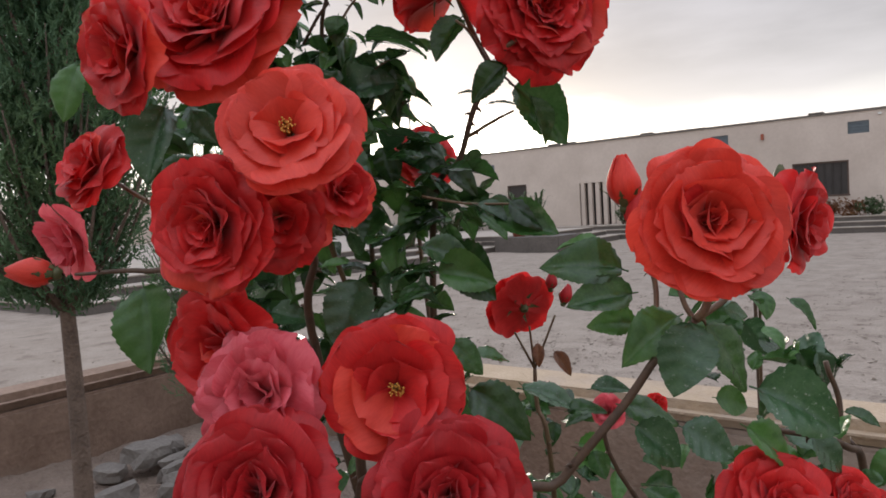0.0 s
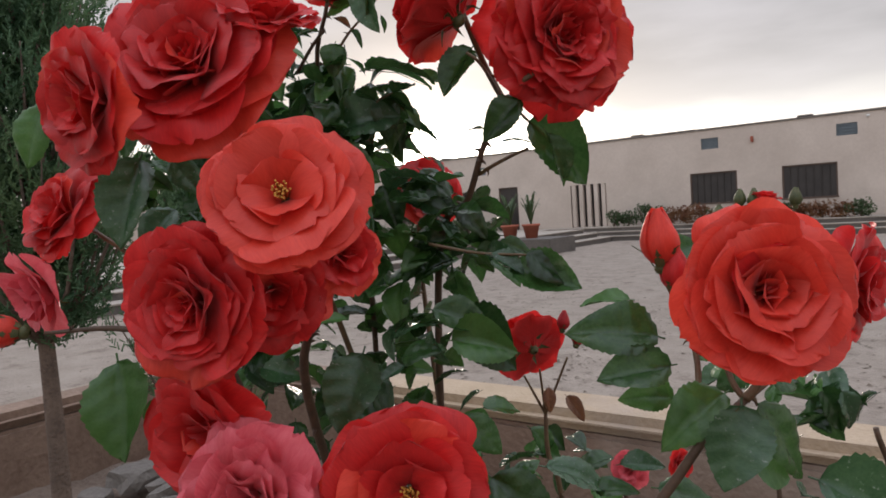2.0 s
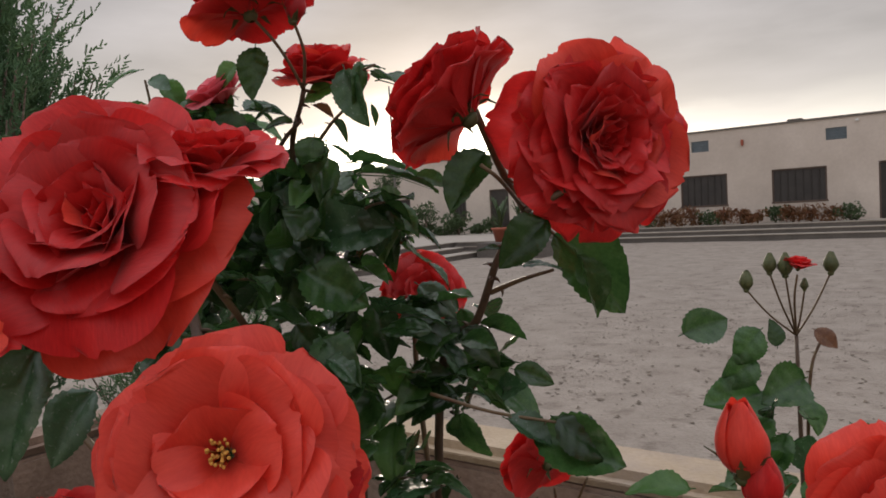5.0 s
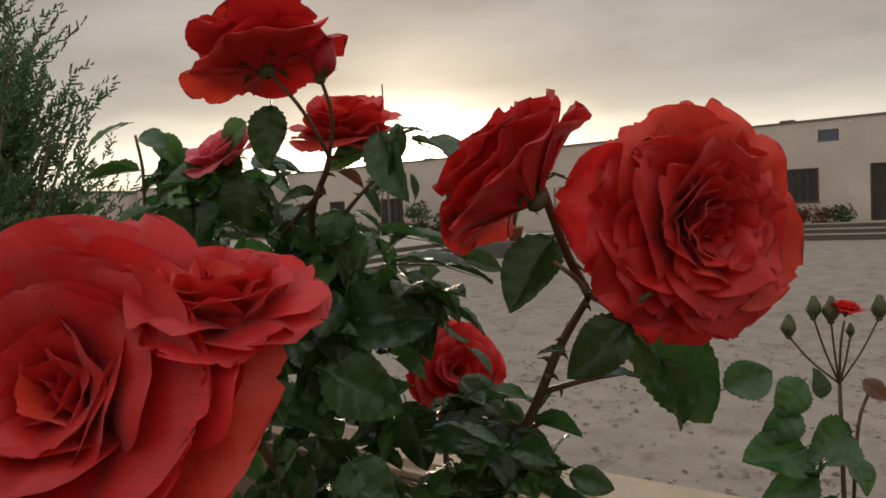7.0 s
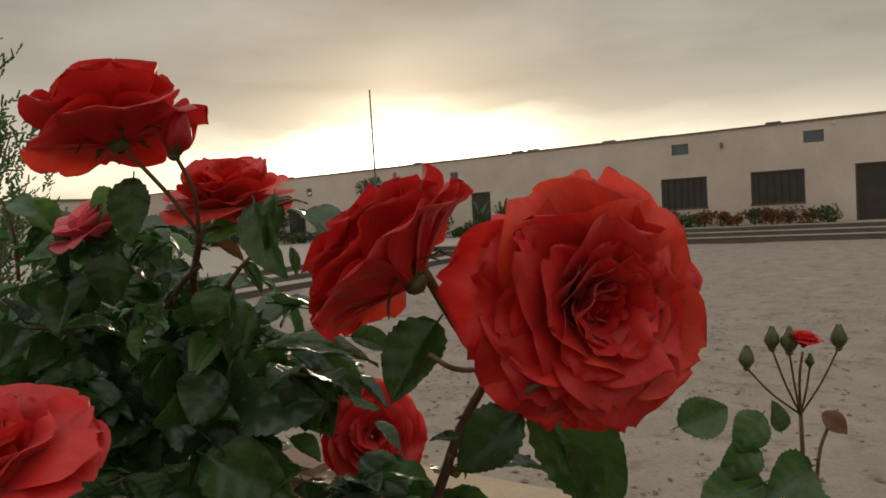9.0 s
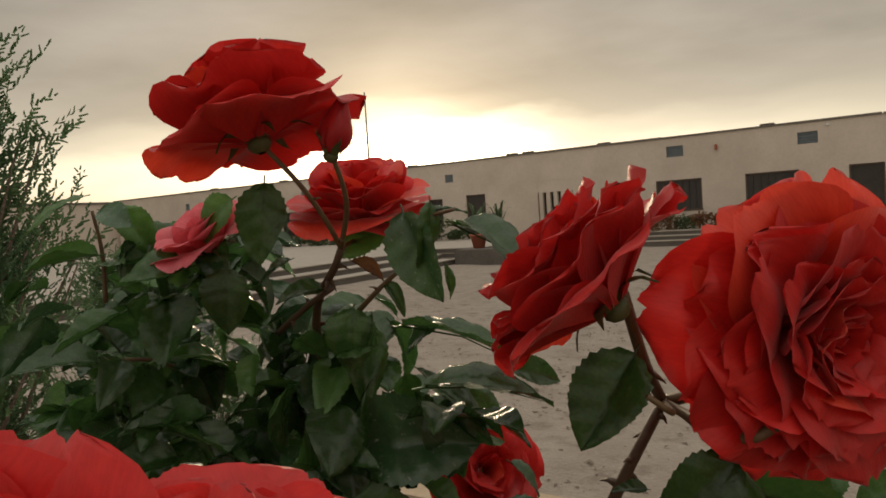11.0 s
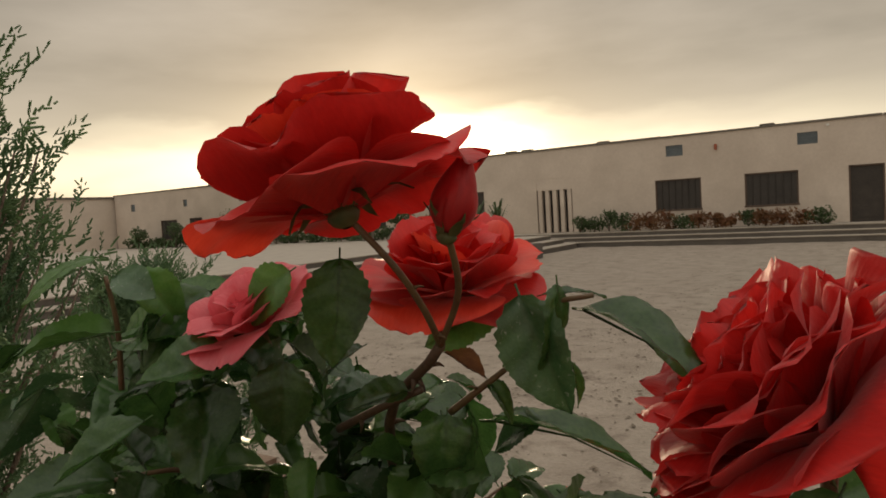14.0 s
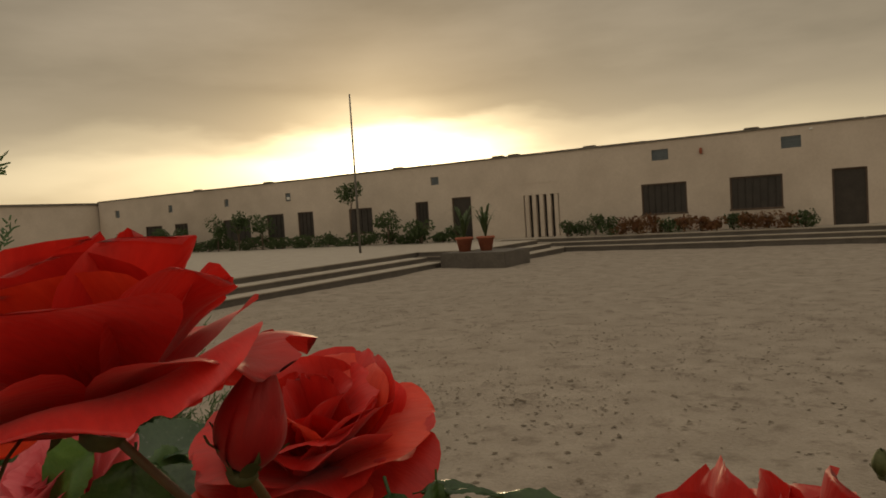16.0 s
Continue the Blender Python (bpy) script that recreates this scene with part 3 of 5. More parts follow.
# ---- rose parts ----
def petal_mesh(length, width, a0, a1, base_r, cup, ruffle, seed, curl, material):
    """One petal standing out from the flower's axis (z): it leaves at a0 degrees from the axis and ends at a1, cupped across,
    with a round, frilled rim that rolls back."""
    r = random.Random(seed)
    nu, nv = 14, 11
    ph, ph2, ph3, k1 = r.uniform(0, 6.28), r.uniform(0, 6.28), r.uniform(0, 6.28), r.uniform(1.4, 2.6)
    skew, notch, crease = r.uniform(-0.14, 0.14), max(0.0, r.uniform(-0.06, 0.09)), r.uniform(-0.05, 0.05)
    roll_l, roll_r = r.uniform(-0.4, 0.9), r.uniform(-0.4, 0.9)
    verts, faces = [], []
    for j in range(nv + 1):
        for i in range(nu + 1):
            u = 2 * i / nu - 1
            v = 1 - (1 - j / nv) ** 1.45
            # half width: narrow claw, widest at two thirds, round end
            if v < 0.62:
                wide = 0.22 + 0.78 * math.sin(v / 0.62 * math.pi / 2) ** 1.2
            else:
                wide = math.sqrt(max(0.0, 1 - ((v - 0.62) / 0.385) ** 2 * 0.955))
            wide *= width * 0.5
            vv = v * (1 - 0.03 * u * u * v) * (1 - notch * math.exp(-(u * 3) ** 2) * v ** 4)
            vv += (0.022 * math.sin(6.5 * u + ph3) + 0.010 * math.sin(15 * u + ph2)) * v ** 3
            ang = radians(a0 + (a1 - a0) * vv ** 1.4)
            mid = radians(a0 + (a1 - a0) * (vv * 0.55) ** 1.4)
            rho = base_r + length * vv * math.sin(mid)
            zz = length * vv * math.cos(mid)
            w = u * wide / (width * 0.5)
            edge = max(0.0, abs(w) - 0.5) ** 2 * 2.2 * (roll_l if u < 0 else roll_r) * v
            lift = cup * length * w * w * (0.35 + 0.65 * v) - curl * length * (max(0, v - 0.68) ** 2 * 4.0 + edge) + crease * length * math.exp(-(w * 4) ** 2) * v
            wav = ruffle * length * v * v * (math.sin(k1 * 2.6 * w + ph) * (0.4 + 0.6 * abs(w)) + 0.5 * math.sin(7.3 * w + 5 * v + ph2) * v)
            n_r, n_z = -math.cos(ang), math.sin(ang)
            x = rho + n_r * (lift + wav)
            z = zz + n_z * (lift + wav)
            y = u * wide + skew * length * v * v
            wrap = 1.0 / (1.0 + 2.2 * (y / max(length, 1e-4)) ** 2)
            verts.append((x * (0.55 + 0.45 * wrap) if a1 < 60 else x, y, z))
    for j in range(nv):
        for i in range(nu):
            k = j * (nu + 1) + i
            faces.append((k, k + 1, k + nu + 2, k + nu + 1))
    return mesh_from("petal", verts, faces, material)


def bud_petal_mesh(length, fat, reach, seed, material):
    """One petal of a closed bud, wrapped round the axis: fat scales the bulge, reach is half its angle round the bud in degrees."""
    r = random.Random(seed)
    nu, nv, twist, lean = 10, 10, r.uniform(0.1, 0.5), r.uniform(-0.03, 0.03)
    verts, faces = [], []
    for j in range(nv + 1):
        for i in range(nu + 1):
            u, v = 2 * i / nu - 1, j / nv
            bulge = (0.05 + 0.26 * math.sin(math.pi * min(1.0, v * 0.9) ** 0.72)) * length * fat
            bulge *= 1 + 0.07 * max(0.0, u) - 0.05 * max(0.0, -u)
            a = radians(reach) * u * (1 - 0.3 * v ** 3) + twist * v
            z = length * v * (1 - 0.10 * u * u * v)
            verts.append((bulge * math.cos(a) + lean * z, bulge * math.sin(a), z))
    for j in range(nv):
        for i in range(nu):
            k = j * (nu + 1) + i
            faces.append((k, k + 1, k + nu + 2, k + nu + 1))
    return mesh_from("petal", verts, faces, material)


STYLES = {
    # count, length, width, a0, a1, base radius, cup, curl
    "full": [(6, 1.0, 1.28, 62, 104, 0.05, 0.09, 0.09), (6, 0.96, 1.22, 54, 88, 0.05, 0.13, 0.10), (6, 0.86, 1.08, 42, 70, 0.045, 0.18, 0.11), (5, 0.72, 0.95, 30, 54, 0.04, 0.24, 0.12),
             (5, 0.57, 0.76, 18, 38, 0.035, 0.28, 0.10), (4, 0.44, 0.58, 6, 24, 0.03, 0.32, 0.07), (3, 0.34, 0.44, -4, 12, 0.015, 0.34, 0.02)],
    "open": [(6, 1.0, 1.38, 70, 100, 0.05, 0.05, 0.05), (5, 0.94, 1.3, 60, 84, 0.05, 0.08, 0.05), (5, 0.80, 1.1, 50, 70, 0.05, 0.12, 0.05), (4, 0.56, 0.8, 38, 56, 0.05, 0.18, 0.06)],
    "loose": [(6, 1.0, 1.15, 58, 112, 0.05, 0.06, 0.12), (6, 0.95, 1.1, 48, 92, 0.05, 0.10, 0.12), (5, 0.85, 0.95, 34, 66, 0.05, 0.16, 0.12), (5, 0.72, 0.8, 20, 46, 0.04, 0.22, 0.14), (4, 0.55, 0.6, 8, 26, 0.03, 0.26, 0.1)],
    "tall": [(6, 0.86, 1.15, 70, 112, 0.05, 0.08, 0.10), (6, 0.98, 1.1, 52, 84, 0.05, 0.10, 0.14), (6, 1.0, 1.0, 34, 60, 0.05, 0.14, 0.18), (5, 0.98, 0.9, 14, 36, 0.04, 0.18, 0.16), (4, 0.85, 0.7, 2, 18, 0.03, 0.24, 0.12)],
    "flared": [(5, 1.0, 1.25, 66, 108, 0.05, 0.08, 0.06), (5, 0.98, 1.25, 56, 86, 0.05, 0.12, 0.06), (5, 0.96, 1.15, 42, 64, 0.05, 0.16, 0.06), (5, 0.90, 1.0, 24, 46, 0.04, 0.20, 0.08), (4, 0.78, 0.8, 8, 26, 0.03, 0.26, 0.06)],
    "dense": [(8, 1.0, 1.0, 64, 112, 0.05, 0.08, 0.12), (8, 1.0, 0.95, 58, 98, 0.05, 0.10, 0.14), (8, 0.95, 0.9, 48, 82, 0.05, 0.14, 0.14), (8, 0.88, 0.8, 38, 68, 0.045, 0.18, 0.16), (7, 0.78, 0.7, 28, 54, 0.04, 0.22, 0.16), (7, 0.66, 0.6, 18, 42, 0.035, 0.26, 0.12), (6, 0.54, 0.48, 8, 28, 0.03, 0.3, 0.08), (4, 0.42, 0.38, -4, 14, 0.015, 0.34, 0.02)],
    "globe": [(7, 0.95, 1.15, 54, 100, 0.05, 0.08, 0.12), (7, 1.0, 1.1, 46, 80, 0.05, 0.10, 0.14), (7, 1.0, 1.0, 36, 64, 0.05, 0.14, 0.16), (6, 0.98, 0.95, 26, 50, 0.045, 0.18, 0.16), (6, 0.92, 0.82, 16, 38, 0.04, 0.22, 0.14), (5, 0.82, 0.66, 6, 25, 0.03, 0.26, 0.1), (4, 0.7, 0.5, -2, 14, 0.015, 0.3, 0.05)],
    "small": [(5, 1.0, 1.1, 50, 95, 0.06, 0.10, 0.12), (5, 0.9, 1.0, 36, 66, 0.05, 0.16, 0.12), (4, 0.75, 0.8, 18, 40, 0.04, 0.24, 0.1), (3, 0.55, 0.6, 5, 20, 0.02, 0.3, 0.05)],
    "bud": [(3, 0.96, 1.06, 80, 0, 0, 0, 0), (3, 1.0, 0.92, 75, 0, 0, 0, 0), (2, 0.98, 0.74, 100, 0, 0, 0, 0)],
}


def turn_to(place, axis, spin=0.0):
    return Matrix.Translation(place) @ Vector(axis).normalized().to_track_quat("Z", "Y").to_matrix().to_4x4() @ Matrix.Rotation(spin, 4, "Z")


def calyx_mesh(size, back, seed):
    """The green cup under a flower with its five pointed sepals."""
    r = random.Random(seed)
    prof = [(0.3, -1.0), (0.75, -0.75), (1.0, -0.3), (0.85, 0.1), (0.4, 0.25)]
    S, verts, faces = 10, [], []
    for rad, h in prof:
        for k in range(S):
            verts.append((rad * size * math.cos(6.2832 * k / S), rad * size * math.sin(6.2832 * k / S), h * size))
    for i in range(len(prof) - 1):
        for k in range(S):
            faces.append((i * S + k, i * S + (k + 1) % S, (i + 1) * S + (k + 1) % S, (i + 1) * S + k))
    for k in range(5):
        a = 6.2832 * k / 5 + r.uniform(-0.2, 0.2)
        d, s = Vector((math.cos(a), math.sin(a), 0)), Vector((-math.sin(a), math.cos(a), 0))
        ln = size * r.uniform(2.6, 3.6)
        n0 = len(verts)
        for t in range(6):
            f = t / 5
            ang = radians(back + r.uniform(-8, 8)) * f
            c = d * (size * 0.85 + ln * f * math.sin(radians(25) + ang)) + Vector((0, 0, ln * f * math.cos(radians(25) + ang)))
            wd = size * 0.62 * (1 - f) ** 0.7 * (0.7 + 0.6 * math.sin(f * 3.1))
            verts += [c - s * wd, c + d * 0.15 * size, c + s * wd]
        for t in range(5):
            q = n0 + t * 3
            faces += [(q, q + 1, q + 4, q + 3), (q + 1, q + 2, q + 5, q + 4)]
    return mesh_from("calyx", verts, faces, M_SEPAL)


def flower(bush, name, place, axis, dia, style, material, seed, ruffle=0.05, label="", sepal_back=75, second=None):
    """A rose under its bush: the calyx is the part and the petals hang under it. second: another colour for some petals."""
    r = random.Random(seed)
    inv = Matrix.Translation(bush.location).inverted()
    size = dia * (0.062 if style != "bud" else 0.15)
    ob = part(name, calyx_mesh(size, sepal_back if style != "bud" else 10, seed), bush, label, inv @ turn_to(place, axis, r.uniform(0, 6.28)))
    ln = dia * 0.5 if style != "bud" else dia
    for w, (count, l, wd, a0, a1, br, cup, curl) in enumerate(STYLES[style]):
        off = r.uniform(0, 6.28)
        for k in range(count):
            if style == "bud":
                me = bud_petal_mesh(ln * l, wd, a0, r.random(), material)
            else:
                me = petal_mesh(ln * l * r.uniform(0.9, 1.08), ln * wd * r.uniform(0.98, 1.2), a0 + 8 * r.uniform(-1, 1), a1 + (30 if style == "flared" else 18) * r.uniform(-1, 1), br * ln, cup * r.uniform(0.7, 1.3),
                                ruffle * r.uniform(0.6, 1.5), r.random(), curl * r.uniform(0.5, 1.6), second if second and r.random() < 0.12 else material)
            part("petal", me, ob, "", Matrix.Rotation(off + 6.2832 * (k + 0.22 * r.uniform(-1, 1)) / count, 4, "Z") @ Matrix.Translation((0, 0, 0.0004 * w)))
    if style in ("open",):
        chunks = []
        for k in range(32):
            a, t = r.uniform(0, 6.28), ln * r.uniform(0.02, 0.12)
            tip = Vector((math.cos(a) * t, math.sin(a) * t, ln * r.uniform(0.2, 0.3)))
            chunks.append(tube_data([(tip.x * 0.4, tip.y * 0.4, 0), tip, tip + Vector((0, 0, ln * 0.02))], [ln * 0.006, ln * 0.006, ln * 0.018], 5))
        part("flower_centre", mesh_from("flower_centre", *merge(chunks), M_STAMEN), ob, "yellow stamens")
    return ob


def leaf_mesh(kind, material):
    """A rose leaflet one unit long: toothed rim, keeled along the midrib, veins pressed in, arched and often curled. kind varies them."""
    r = random.Random(kind * 7 + 3)
    wd, fold, droop, twist = r.uniform(0.29, 0.38), r.uniform(0.18, 0.75), r.uniform(0.05, 0.5), r.uniform(-0.14, 0.14)
    roll_l, roll_r, spin = r.uniform(-0.5, 1.0), r.uniform(-0.5, 1.0), r.uniform(-0.5, 0.5)
    n = 24
    cols = (-1, -0.8, -0.5, -0.2, 0, 0.2, 0.5, 0.8, 1)
    verts, faces = [], []
    for j in range(n + 1):
        v = j / n
        prof = math.sin(math.pi * min(1, v ** 0.82)) ** 0.72 * (1 - 0.22 * v) * 1.10
        tooth = (0.045 if j % 2 else -0.02) if 0.08 < v < 0.95 else 0
        x0 = twist * v * v
        zc = -droop * v * v
        sp = spin * v
        for u in cols:
            half = wd * max(0.0, prof + (tooth if abs(u) == 1 else 0))
            y = v - (0.02 if j % 2 and abs(u) == 1 else 0) + 0.10 * abs(u) * half
            h = fold * abs(u) * half - (roll_l if u < 0 else roll_r) * half * abs(u) ** 3 * 0.55
            h += 0.017 * math.sin(v * 30 - abs(u) * 5) * min(1, abs(u) * 3) * (1 - 0.4 * abs(u)) + 0.026 * math.sin(8 * v + kind + 2 * u) * abs(u)
            x = u * half
            verts.append((x0 + x * math.cos(sp) - h * math.sin(sp) * 0.6, y, zc + h * math.cos(sp) + x * math.sin(sp)))
    m = len(cols)
    for j in range(n):
        for i in range(m - 1):
            k = j * m + i
            faces.append((k, k + 1, k + m + 1, k + m))
    tv, tf = tube_data([(0, -0.10, -0.012), (0, 0, -0.006), (twist * 0.25, 0.5, -droop * 0.25 - 0.006), (twist * 0.9, 0.95, -droop * 0.9 - 0.003)], [0.012, 0.012, 0.008, 0.003], 4, False)
    verts, faces = merge([([Vector(q) for q in verts], faces), (tv, tf)])
    return mesh_from("leaf", verts, faces, material)


LEAVES = {m.name: [leaf_mesh(k, m) for k in range(9)] for m in (M_LEAF, M_LEAF_FRESH, M_LEAF_DUSTY, M_LEAF_RED)}


def leaf(bush, base, tip, normal, k=0, material=None, wide=1.0):
    """One leaf from base to tip, its upper side along normal."""
    material = material or M_LEAF
    b, t, n = Vector(base), Vector(tip), Vector(normal)
    y = t - b
    ln = y.length
    y.normalize()
    x = y.cross(n).normalized()
    z = x.cross(y)
    m = Matrix(((x.x * wide, y.x, z.x, 0), (x.y * wide, y.y, z.y, 0), (x.z * wide, y.z, z.z, 0), (0, 0, 0, 1)))
    return part("leaf", LEAVES[material.name][k % 9], bush, "", Matrix.Translation(b - bush.location) @ m @ Matrix.Scale(ln, 4))


def cane(bush, points, r0, r1, material=None, thorns=0, name="stem", seed=0):
    """A tapering stem with thorns."""
    line = bend(points, 6)
    n = len(line)
    radii = [(r0 + (r1 - r0) * i / (n - 1)) for i in range(n)]
    chunks = [tube_data(line, radii, 8)]
    r = random.Random(seed)
    for _ in range(thorns):
        i = r.randrange(1, n - 1)
        d = (line[i + 1] - line[i]).normalized()
        s = d.cross(Vector((r.uniform(-1, 1), r.uniform(-1, 1), r.uniform(-1, 1)))).normalized()
        h = min(r.uniform(0.005, 0.008), 2.6 * radii[i])
        w = min(0.0022, radii[i] * 0.75)
        p = line[i] + s * radii[i] * 0.8
        chunks.append(tube_data([p, p + s * h * 0.55 - d * h * 0.1, p + s * h - d * h * 0.45], [w, w * 0.5, 0.0002], 5))
    v, f = merge(chunks)
    return part(name, mesh_from(name, v, f, material or M_STEM), bush, "", Matrix.Translation(-bush.location))


def rose_bush(x, y, label):
    b = new("rose_bush")
    b.location = (x, y, 0.63)
    return tagged(b, label, "rose bush", "rose bushes")


def spray(bush, start, way, size, n, seed, material=None):
    """A compound leaf: a thin stalk with paired leaflets and one at the end."""
    r = random.Random(seed)
    d = Vector(way).normalized()
    side = d.cross(Vector((r.uniform(-0.5, 0.5), r.uniform(-0.5, 0.5), 1))).normalized()
    up = side.cross(d)
    s = Vector(start)
    ln = size * (0.55 + 0.42 * n)
    pts = [s, s + d * ln * 0.5 + up * ln * 0.06, s + d * ln - up * ln * 0.05]
    cane(bush, pts, 0.0013, 0.0008, M_STEM_RED, 0, "leaf_stalk")
    for i in range(n):
        q = s + d * ln * (0.3 + 0.6 * (i + 0.5) / n) + up * ln * 0.05
        for sg in (-1, 1):
            w = (side * sg + d * r.uniform(0.25, 0.7) + up * r.uniform(-0.35, 0.15)).normalized()
            l = size * r.uniform(0.75, 1.05)
            leaf(bush, q + w * l * 0.12, q + w * l * 1.1, up + Vector((r.uniform(-0.4, 0.4), r.uniform(-0.4, 0.4), 0)), r.randrange(9), material)
    e = pts[-1]
    leaf(bush, e, e + (d - up * 0.15) * size * 1.1, up, r.randrange(9), material)


# ---- the main rose bush ----
main = rose_bush(-0.52, 0.62, "tall rose bush full of coral-red blooms in the planter")
RED, DEEP, ORANGE, PINK = M_PETAL, M_PETAL_DEEP, M_PETAL_ORANGE, M_PETAL_PINK
LOOK = "open coral-red ruffled rose bloom"
CROWN = [
    # name, place, axis, diameter, style, colour, seed, ruffle
    ("rose", (-0.423, 0.314, 1.590), (0.466, -0.797, 0.384), 0.120, "full", RED, 11, 0.06),
    ("rose", (-0.424, 0.253, 1.566), (0.049, -0.995, -0.082), 0.080, "loose", RED, 12, 0.06),
    ("rose", (-0.388, 0.342, 1.613), (0.300, -0.250, 0.921), 0.068, "loose", RED, 13, 0.09),
    ("rose", (-0.335, 0.300, 1.505), (0.604, -0.704, 0.374), 0.088, "open", ORANGE, 14, 0.04),
    ("rose", (-0.388, 0.280, 1.449), (0.293, -0.956, 0.021), 0.092, "full", RED, 15, 0.06),
    ("rose", (-0.372, 0.317, 1.453), (0.808, -0.567, -0.158), 0.075, "loose", RED, 16, 0.06),
    ("rose", (-0.357, 0.360, 1.469), (0.927, -0.358, 0.116), 0.055, "small", RED, 17, 0.06),
    ("rose", (-0.655, 0.341, 1.509), (0.079, -0.905, 0.417), 0.086, "loose", RED, 18, 0.07),
    ("rose", (-0.701, 0.341, 1.446), (-0.061, -0.940, -0.336), 0.092, "small", PINK, 19, 0.03),
    ("rose", (-0.416, 0.309, 1.362), (0.075, -0.997, -0.030), 0.104, "loose", RED, 20, 0.05),
    ("rose", (-0.364, 0.290, 1.337), (0.466, -0.861, 0.205), 0.086, "loose", PINK, 21, 0.13),
    ("rose", (-0.289, 0.334, 1.338), (0.632, -0.761, 0.146), 0.090, "open", RED, 22, 0.05),
    ("rose", (-0.340, 0.261, 1.284), (0.482, -0.769, 0.421), 0.100, "full", DEEP, 23, 0.05),
    ("rose", (-0.249, 0.328, 1.274), (0.630, -0.659, 0.410), 0.100, "full", DEEP, 24, 0.05),
    ("rose", (-0.512, 0.661, 1.512), (0.705, -0.600, 0.378), 0.084, "loose", RED, 25, 0.05),
    ("rose", (-0.479, 0.449, 1.727), (-0.340, -0.020, 0.940), 0.082, "flared", RED, 26, 0.09),
    ("rose", (-0.488, 0.521, 1.692), (0.100, -0.220, 0.970), 0.072, "flared", RED, 27, 0.05),
    ("rose", (-0.553, 0.482, 1.683), (-0.100, -0.500, 0.860), 0.060, "small", PINK, 28, 0.05),
    ("rose", (-0.362, 0.524, 1.651), (-0.662, -0.201, 0.722), 0.104, "globe", RED, 29, 0.08),
    ("rose", (-0.307, 0.589, 1.633), (0.766, -0.642, -0.021), 0.132, "dense", RED, 30, 0.09),
]
for nm, place, axis, dia, style, col, seed, ruf in CROWN:
    flower(main, nm, place, axis, dia, style, col, seed, ruf, "faded pink rose bloom" if col is PINK else LOOK, second=ORANGE if col is RED else None)
flower(main, "rosebud", (-0.670, 0.299, 1.414), (-0.739, -0.663, 0.115), 0.044, "bud", ORANGE, 41, 0.02, "closed orange-red rosebud")
flower(main, "rosebud", (-0.449, 0.458, 1.719), (0.28, 0.05, 0.96), 0.021, "bud", DEEP, 42, 0.02, "closed dark rosebud")

# canes: from the soil up to the forks, then the flower stalks
ROOT = Vector((-0.52, 0.62, 0.64))
FORK_Q = Vector((-0.367, 0.606, 1.589))
FORK_R = Vector((-0.471, 0.485, 1.681))
cane(main, [ROOT, (-0.50, 0.64, 1.05), (-0.456, 0.605, 1.439), (-0.410, 0.597, 1.504), (-0.383, 0.590, 1.555), FORK_Q], 0.0046, 0.0026, M_STEM, 16, seed=1)
cane(main, [FORK_Q, (-0.364, 0.568, 1.618), (-0.360, 0.530, 1.656)], 0.0032, 0.0026, M_STEM_RED, 2, seed=2)
cane(main, [FORK_Q, (-0.337, 0.597, 1.603), (-0.307, 0.589, 1.633)], 0.0034, 0.0028, M_STEM_RED, 2, seed=3)
cane(main, [FORK_Q, (-0.322, 0.549, 1.594), (-0.306, 0.548, 1.601)], 0.0026, 0.0022, M_STEM_RED, 1, seed=4)
cane(main, [FORK_Q, (-0.341, 0.525, 1.609), (-0.346, 0.510, 1.619)], 0.0016, 0.0012, M_STEM_RED, 0, seed=5)
cane(main, [FORK_Q, (-0.354, 0.603, 1.582), (-0.341, 0.600, 1.570)], 0.0016, 0.0012, M_STEM_RED, 0, seed=6)
cane(main, [(-0.394, 0.594, 1.527), (-0.364, 0.592, 1.538), (-0.338, 0.590, 1.545)], 0.0022, 0.0012, M_STEM_RED, 2, seed=7)
cane(main, [ROOT, (-0.56, 0.62, 1.1), (-0.539, 0.590, 1.463), (-0.524, 0.522, 1.625), FORK_R], 0.004, 0.0018, M_STEM, 18, seed=8)
cane(main, [FORK_R, (-0.479, 0.502, 1.683), (-0.487, 0.520, 1.685)], 0.0012, 0.0010, M_STEM_RED, 2, seed=9)
cane(main, [FORK_R, (-0.468, 0.472, 1.695), (-0.469, 0.459, 1.710), (-0.479, 0.449, 1.727)], 0.0012, 0.0010, M_STEM_RED, 2, seed=10)
cane(main, [FORK_R, (-0.455, 0.472, 1.701), (-0.449, 0.458, 1.720)], 0.0012, 0.0010, M_STEM_RED, 1, seed=11)
cane(main, [(-0.542, 0.511, 1.636), (-0.507, 0.499, 1.653), (-0.487, 0.495, 1.662)], 0.0018, 0.0014, M_STEM, 4, seed=12)
cane(main, [(-0.486, 0.512, 1.649), (-0.470, 0.511, 1.661), (-0.457, 0.514, 1.671)], 0.0015, 0.001, M_STEM_RED, 2, seed=13)
cane(main, [ROOT, (-0.50, 0.52, 1.1), (-0.46, 0.42, 1.35), (-0.416, 0.388, 1.424), (-0.397, 0.331, 1.478)], 0.0052, 0.0026, M_STEM, 16, seed=14)
cane(main, [ROOT, (-0.46, 0.50, 0.95), (-0.361, 0.370, 1.282), (-0.314, 0.357, 1.317)], 0.006, 0.003, M_STEM, 8, seed=15)
cane(main, [ROOT, (-0.56, 0.5, 1.1), (-0.519, 0.384, 1.390), (-0.600, 0.351, 1.411), (-0.655, 0.310, 1.412)], 0.006, 0.0016, M_STEM, 8, seed=16)
